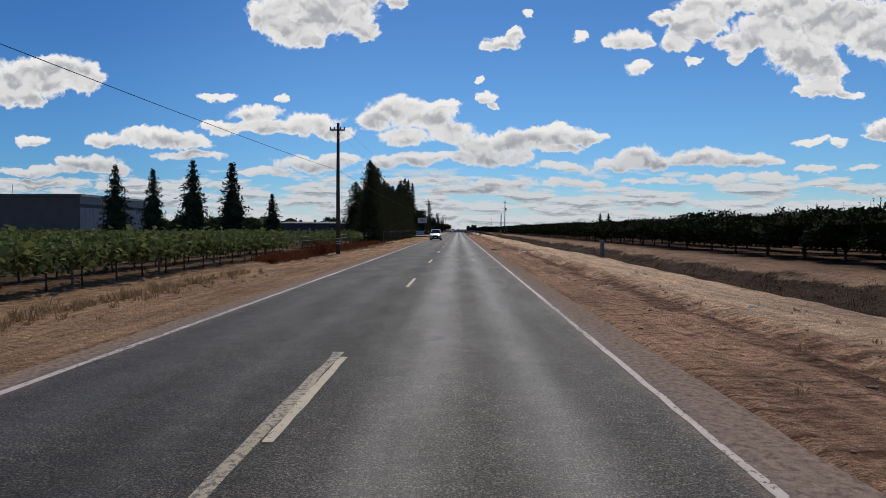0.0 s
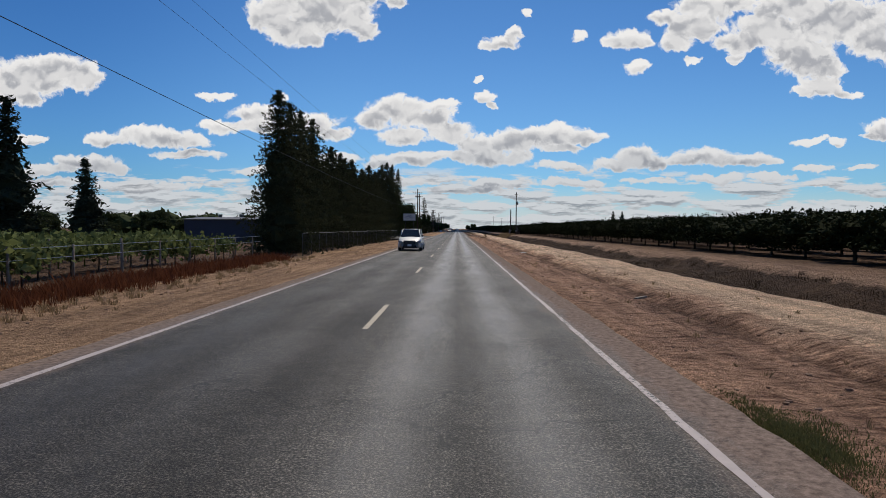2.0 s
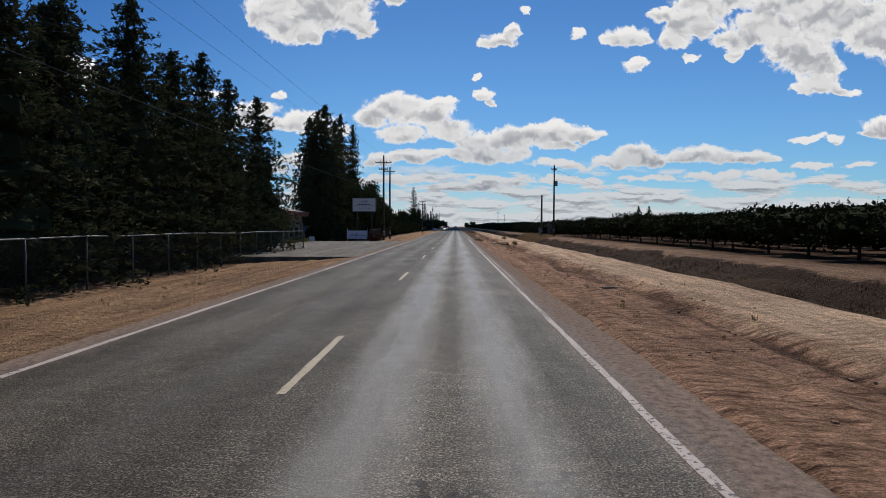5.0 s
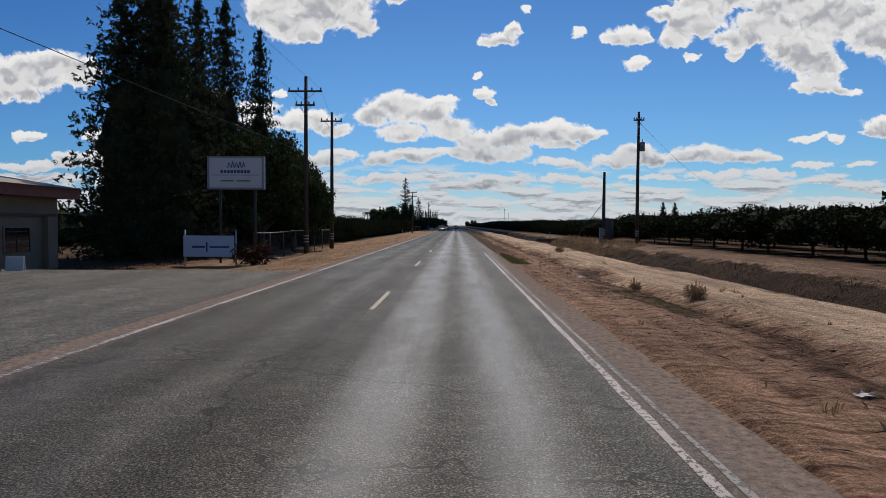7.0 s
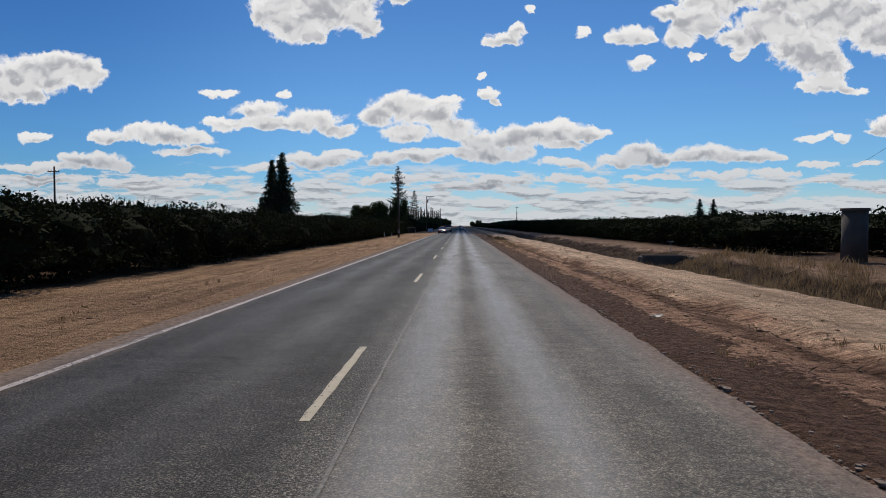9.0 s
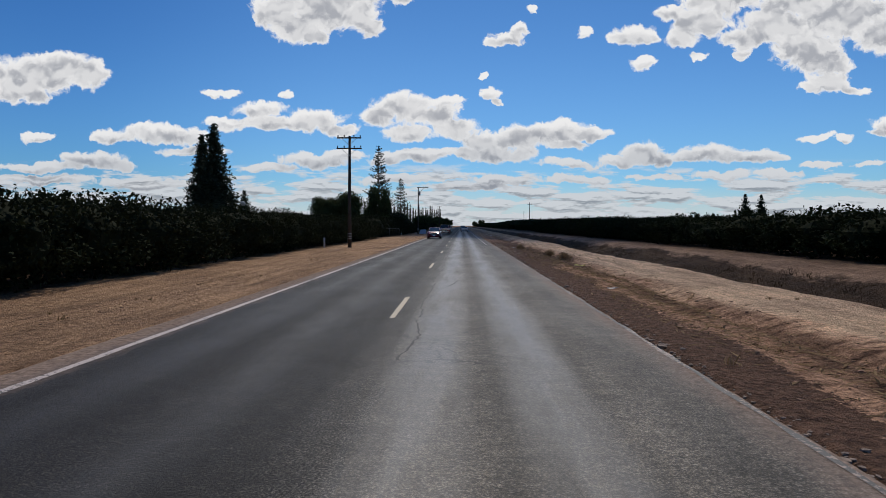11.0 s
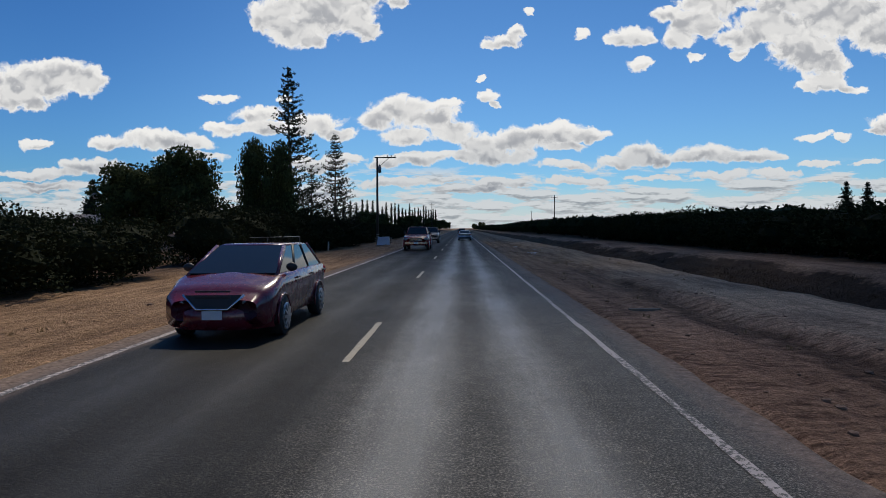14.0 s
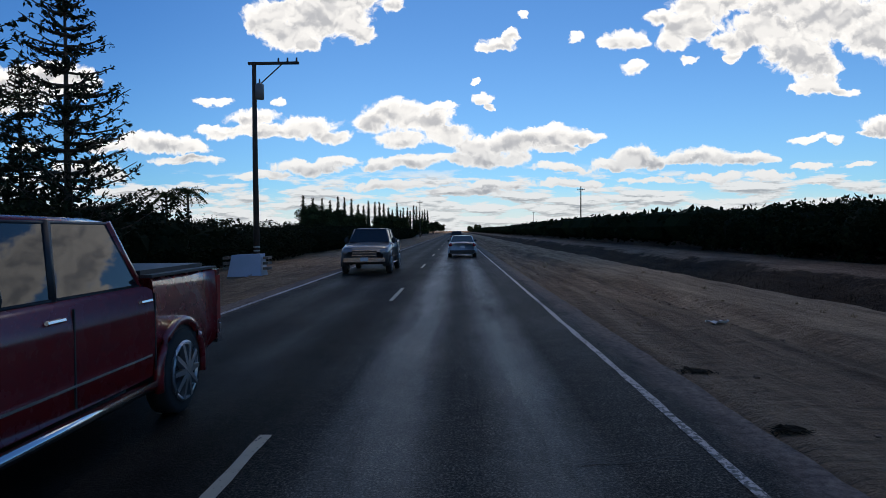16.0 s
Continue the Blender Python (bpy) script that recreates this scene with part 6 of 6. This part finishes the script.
SEDAN = (4.75, 1.83, 1.46, 0.92, 0.95, (1.25, 2.05, 3.25, 4.0), 1.02, (0.95, 3.7), 0.33, "sedan")
PICKUP = (5.78, 2.03, 1.94, 1.22, 1.27, (1.5, 2.15, 3.85, 4.1), 1.38, (0.95, 4.63), 0.42, "pickup")
vehicle("minivan", (-2.15, 103.8, 0.0), 0, "old white minivan with dark windows and black bumper", WHITE_PAINT, VAN)
vehicle("hatchback", (-2.35, 372.6, 0.0), 0, "dark red hatchback with a black grille", CRIMSON, HATCH)
vehicle("pickup_truck", (-2.1, 414.8, 0.0), 0, "dark red crew-cab pickup with chrome trim", RUBY, PICKUP)
vehicle("pickup_truck", (-2.15, 439.9, 0.0), 0, "dark grey pickup with a pale bumper", BRONZE, PICKUP)
vehicle("sedan", (2.1, 460.6, 0.0), 180, "pale blue-silver sedan seen from behind", SILVER, SEDAN)
vehicle("minivan", (1.75, 512.0, 0.0), 180, "dark grey minivan ahead of the sedan", DARK_CAR, VAN)


# ---- roadside clutter ----
def crate():
    b = thing("covered_crate", (-8.2, 443.4, height_at(-8.2, 443.4)), "pale grey covered crate with a sloping front", "crate")
    s = Shape()
    s.add([(-0.8, -0.55, 0.05), (0.8, -0.55, 0.05), (0.8, 0.5, 0.05), (-0.8, 0.5, 0.05), (-0.66, -0.3, 1.05), (0.7, -0.3, 1.1), (0.7, 0.4, 1.1), (-0.66, 0.4, 1.05)],
          [(0, 1, 5, 4), (1, 2, 6, 5), (2, 3, 7, 6), (3, 0, 4, 7), (4, 5, 6, 7), (3, 2, 1, 0)])
    part("cover", s.mesh("cover", BOARD_BLUE), b, "pale sheet cover")
    for sgn in (-1, 1):
        for z in (0.35, 0.6, 0.85):
            part("slat", Shape().box(sgn * 0.95 - 0.12, sgn * 0.95 + 0.12, -0.35, 0.3, z, z + 0.12).mesh("slat", GREY_WOOD), b)
    part("skid", Shape().box(-0.85, 0.85, -0.5, 0.5, -0.08, 0.045).mesh("skid", GREY_WOOD), b)


crate()
PAPER = plain("dirty_white_paper", (0.6, 0.58, 0.54), 0.8, vary=0.15)
YELLOW_PAPER = plain("yellow_plastic", (0.5, 0.42, 0.08), 0.5, vary=0.15)


def litter(x, y, size, seed, mat=PAPER, label="crumpled white paper scrap on the dirt"):
    g = np.random.default_rng(seed)
    n, s = 5, Shape()
    p = [((i / 4 - 0.5) * size + g.normal() * 0.02, (j / 4 - 0.5) * size * 0.6 + g.normal() * 0.02, 0.03 + abs(g.normal()) * 0.09 * size) for j in range(n) for i in range(n)]
    s.add(p, [(j * n + i, j * n + i + 1, (j + 1) * n + i + 1, (j + 1) * n + i) for j in range(4) for i in range(4)])
    lone("paper_scrap", s.mesh("paper_scrap", mat), label, "litter", "", "roadside litter", (x, y, height_at(x, y)))


for k, (x, y, sz) in enumerate(((7.0, 55, 0.55), (7.0, 104.8, 0.6), (6.4, 205.6, 0.34), (6.4, 189.2, 0.22), (6.9, 426, 0.4), (7.0, 411.5, 0.75), (6.8, 409, 0.4), (6.6, 22, 0.3), (8.8, 16, 0.25),
                                (7.6, 262, 0.35), (6.0, 342, 0.3), (7.4, 330, 0.35), (5.6, 247, 0.25), (6.2, 236, 0.2), (9.6, 352, 0.3), (-7.4, 62, 0.5), (-8.2, 33, 0.35), (6.0, 305, 0.25), (8.1, 420, 0.3), (5.8, 117, 0.2))):
    litter(x, y, sz, k)
litter(7.2, 317, 0.5, 50, YELLOW_PAPER, "yellow plastic scrap on the dirt")
for x, y, a, ln in ((6.9, 71.0, 60, 1.1), (-8.6, 61.0, 80, 1.5), (-7.8, 64.6, 70, 0.9), (6.6, 150, 40, 0.9), (5.7, 377, 20, 0.8)):
    b = lone("wood_scrap", Shape().box(-ln / 2, ln / 2, -0.05, 0.05, 0.0, 0.05).mesh("wood_scrap", GREY_WOOD), "pale wood scrap lying on the dirt", "litter", "", "wood scraps")
    b.matrix_basis = pose(x, y, height_at(x, y) + 0.01, 0, 2, a)


def tumbleweed(x, y, r, mat, label):
    g = np.random.default_rng(int(abs(x) * 10 + y))
    d = g.normal(size=(420, 3))
    d /= np.linalg.norm(d, axis=1)[:, None]
    s = Shape().leaves(d * r * g.uniform(0.3, 1.05, 420)[:, None] * np.array([1.2, 1.2, 0.8]) + np.array([0, 0, r * 0.65]), 0.1 * r / 0.4, g, 0.18, d)
    for k in range(14):
        e = d[k] * r
        s.tube([(0, 0, 0), (e[0] * 0.6, e[1] * 0.6, abs(e[2]) * 0.5 + 0.1), (e[0], e[1], abs(e[2]) + 0.25)], 0.008, 3, False)
    lone("tumbleweed", s.mesh("tumbleweed", mat), label, "weed", "", "tumbleweeds", (x, y, height_at(x, y)))


for x, y, r in ((8.2, 199.2, 0.28), (7.7, 203.2, 0.2), (7.4, 323.0, 0.34), (6.9, 325.6, 0.28), (9.2, 228, 0.3), (6.2, 338, 0.3)):
    tumbleweed(x, y, r, STRAW, "dry brown tumbleweed on the verge")
for x, y, r in ((-9.9, 52.5, 0.85), (-10.4, 61, 0.7), (-10.1, 40, 0.5)):
    tumbleweed(x, y, r, DRY_LEAF, "russet dry bush beside the vineyard")
tumbleweed(-9.0, 216.2, 0.95, DARK_RUSSET, "dark russet dead bush beside the banner board")

g = np.random.default_rng(99)
sp = [(-11.0 + g.normal() * 0.7, g.uniform(42, 97), g.uniform(0.5, 1.2)) for _ in range(850)]
scatter("dry_weeds", sp, 0.02, DRY_LEAF, 1, "russet dry weeds along the vineyard edge", 26, 0.35, 0.62)
sp = [(-8.6 + g.normal() * 0.5, g.uniform(4, 30), g.uniform(0.4, 1.0)) for _ in range(160)] + [(-8.8 + g.normal() * 0.5, g.uniform(60, 100), g.uniform(0.3, 0.8)) for _ in range(120)]
scatter("dry_tufts", sp, 0.016, STRAW, 2, "straw-coloured dry tufts on the dirt verge", 30, 0.22, 0.4)
sp = [(g.uniform(11.9, 17.0), y, g.uniform(0.5, 1.2)) for y in np.arange(-10, 460, 0.13) if g.random() < 0.9]
scatter("ditch_weeds", sp, 0.014, DITCH_WEED, 3, "dull brown weeds matted over the ditch banks", 26, 0.5, 0.2)
sp = [(g.uniform(12.2, 18.5), g.uniform(238, 275), g.uniform(0.6, 1.3)) for _ in range(500)]
scatter("ditch_grass", sp, 0.022, STRAW, 4, "taller straw grass in the ditch", 20, 0.4, 0.55)
sp = [(4.62 + abs(g.normal()) * 0.34, g.triangular(212, 215, 225), g.uniform(0.25, 0.6)) for _ in range(1500)] + [(7.0 + g.normal() * 0.5, g.uniform(196, 202), g.uniform(0.3, 0.7)) for _ in range(160)] \
    + [(4.46 + abs(g.normal()) * 0.26, 58.2 + g.normal() * 0.5, g.uniform(0.3, 0.6)) for _ in range(520)]
scatter("green_tufts", sp, 0.007, GRASS, 5, "olive green grass matted at the asphalt edge", 34, 0.34, 0.13)
sp = [(g.choice([7.3, 7.9, 9.5, 5.6, -6.5, -7.6]) + g.normal() * 0.5, g.uniform(0, 450), g.uniform(0.2, 0.7)) for _ in range(700)]
scatter("sparse_tufts", sp, 0.012, STRAW, 6, "thin straw tufts scattered over the verge", 16, 0.18, 0.28)
sp = [(-13.2 - abs(g.normal()) * 1.5, g.uniform(100, 245), g.uniform(0.4, 1.0)) for _ in range(700)]
scatter("leaf_litter", sp, 0.02, DITCH_WEED, 7, "dull undergrowth below the windbreak trees", 18, 0.4, 0.35)


def pebbles(name, spots, mat, label, seed, flat=0.6):
    g = np.random.default_rng(seed)
    s = Shape()
    for x, y, r in spots:
        z = height_at(x, y)
        s.blob((x, y, z + r * 0.25), (r * g.uniform(0.7, 1.5), r * g.uniform(0.7, 1.5), r * flat), int(g.integers(9999)), 0.3, 3, 5)
    lone(name, s.mesh(name, mat), label, "stones", "stuff")


CLOD = plain("earth_clods", (0.24, 0.145, 0.095), 0.95, vary=0.35, scale=4, bumped=0.5)
CHUNK = plain("asphalt_crumbs", (0.24, 0.18, 0.14), 0.9, vary=0.4, scale=6, bumped=0.5)
pebbles("earth_clods", [(g.choice([6.9, 7.4, 8.0, 5.4, -7.0]) + g.normal() * 0.45, g.uniform(0, 440), abs(g.normal()) * 0.018 + 0.008) for _ in range(5200)], CLOD, "loose earth clods and stones on the verges", 1)
pebbles("asphalt_crumbs", [(4.46 + abs(g.normal()) * 0.1, g.uniform(225, 345), abs(g.normal()) * 0.016 + 0.008) for _ in range(2600)], CHUNK, "broken asphalt crumbs along the road edge", 2)


def chaff(name, spots, size, mat, label, seed):
    """Broken stalks and bark lying loose on the ground."""
    g = np.random.default_rng(seed)
    p = np.asarray(spots)
    k = len(p)
    z = ground_height(p[:, 0], p[:, 1])
    a, ln = g.uniform(0, 6.2832, k), size * g.uniform(0.4, 1.6, k)
    dx, dy, tilt, w = np.cos(a) * ln, np.sin(a) * ln, g.uniform(0.0, 0.35, k) * ln, size * 0.07
    s = Shape()
    s.add(np.stack([np.stack([p[:, 0] - dx, p[:, 1] - dy, z + 0.012], 1), np.stack([p[:, 0] + dy * 0.1 + w, p[:, 1] - dx * 0.1, z + 0.02 + tilt * 0.6], 1),
                    np.stack([p[:, 0] + dx, p[:, 1] + dy, z + 0.015 + tilt], 1), np.stack([p[:, 0] - dy * 0.1 - w, p[:, 1] + dx * 0.1, z + 0.02 + tilt * 0.6], 1)], 1).reshape(-1, 3),
          [(4 * i, 4 * i + 1, 4 * i + 2, 4 * i + 3) for i in range(k)])
    lone(name, s.mesh(name, mat), label, "debris", "stuff")


CRUST = plain("pale_dried_crust", (0.3, 0.205, 0.14), 0.95, vary=0.3, scale=5, bumped=0.5)
pebbles("dried_crust", [(4.95 + g.normal() * 0.22, g.choice([328.5, 333.0, 339.5, 343, 347]) + g.normal() * 1.3, abs(g.normal()) * 0.028 + 0.01) for _ in range(1100)], CRUST, "flat pale pieces of dried earth crust beside the asphalt", 6, 0.3)
chaff("straw_debris", [(6.6 + g.normal() * 0.6, np.clip(306 + g.normal() * 13, 280, 338), 0) for _ in range(3800)], 0.11, STRAW, "broken straw and stalks strewn on the shoulder", 3)
DARK_STALK = leafage("dark_dead_stalks", (0.02, 0.015, 0.01), (0.06, 0.045, 0.03))
for x, y, w in ((4.75, 421.3, 0.09), (4.66, 418.8, 0.06)):
    chaff("weed_heap", [(x + g.normal() * w, y + g.normal() * w * 0.8, 0) for _ in range(420)], 0.05, DARK_STALK, "flat dark heap of dead weeds at the asphalt edge", int(y))
post = thing("wooden_post", (11.3, 44.1, height_at(11.3, 44.1)), "short thick weathered wooden post beside the ditch", "post")
part("shaft", Shape().tube([(0, 0, -0.3), (0.01, 0, 0.5), (0, 0.01, 1.1)], [0.17, 0.165, 0.155], 10).mesh("shaft", GREY_WOOD, True), post)
part("cap", Shape().tube([(0, 0.01, 1.1), (0, 0.01, 1.13)], [0.155, 0.13], 10).mesh("cap", GREY_WOOD, True), post)
chaff("bark_debris", [(6.9 + g.normal() * 0.8, g.uniform(180, 345), 0) for _ in range(4500)], 0.09, DITCH_WEED, "dark bark and stalk scraps on the shoulder", 4)


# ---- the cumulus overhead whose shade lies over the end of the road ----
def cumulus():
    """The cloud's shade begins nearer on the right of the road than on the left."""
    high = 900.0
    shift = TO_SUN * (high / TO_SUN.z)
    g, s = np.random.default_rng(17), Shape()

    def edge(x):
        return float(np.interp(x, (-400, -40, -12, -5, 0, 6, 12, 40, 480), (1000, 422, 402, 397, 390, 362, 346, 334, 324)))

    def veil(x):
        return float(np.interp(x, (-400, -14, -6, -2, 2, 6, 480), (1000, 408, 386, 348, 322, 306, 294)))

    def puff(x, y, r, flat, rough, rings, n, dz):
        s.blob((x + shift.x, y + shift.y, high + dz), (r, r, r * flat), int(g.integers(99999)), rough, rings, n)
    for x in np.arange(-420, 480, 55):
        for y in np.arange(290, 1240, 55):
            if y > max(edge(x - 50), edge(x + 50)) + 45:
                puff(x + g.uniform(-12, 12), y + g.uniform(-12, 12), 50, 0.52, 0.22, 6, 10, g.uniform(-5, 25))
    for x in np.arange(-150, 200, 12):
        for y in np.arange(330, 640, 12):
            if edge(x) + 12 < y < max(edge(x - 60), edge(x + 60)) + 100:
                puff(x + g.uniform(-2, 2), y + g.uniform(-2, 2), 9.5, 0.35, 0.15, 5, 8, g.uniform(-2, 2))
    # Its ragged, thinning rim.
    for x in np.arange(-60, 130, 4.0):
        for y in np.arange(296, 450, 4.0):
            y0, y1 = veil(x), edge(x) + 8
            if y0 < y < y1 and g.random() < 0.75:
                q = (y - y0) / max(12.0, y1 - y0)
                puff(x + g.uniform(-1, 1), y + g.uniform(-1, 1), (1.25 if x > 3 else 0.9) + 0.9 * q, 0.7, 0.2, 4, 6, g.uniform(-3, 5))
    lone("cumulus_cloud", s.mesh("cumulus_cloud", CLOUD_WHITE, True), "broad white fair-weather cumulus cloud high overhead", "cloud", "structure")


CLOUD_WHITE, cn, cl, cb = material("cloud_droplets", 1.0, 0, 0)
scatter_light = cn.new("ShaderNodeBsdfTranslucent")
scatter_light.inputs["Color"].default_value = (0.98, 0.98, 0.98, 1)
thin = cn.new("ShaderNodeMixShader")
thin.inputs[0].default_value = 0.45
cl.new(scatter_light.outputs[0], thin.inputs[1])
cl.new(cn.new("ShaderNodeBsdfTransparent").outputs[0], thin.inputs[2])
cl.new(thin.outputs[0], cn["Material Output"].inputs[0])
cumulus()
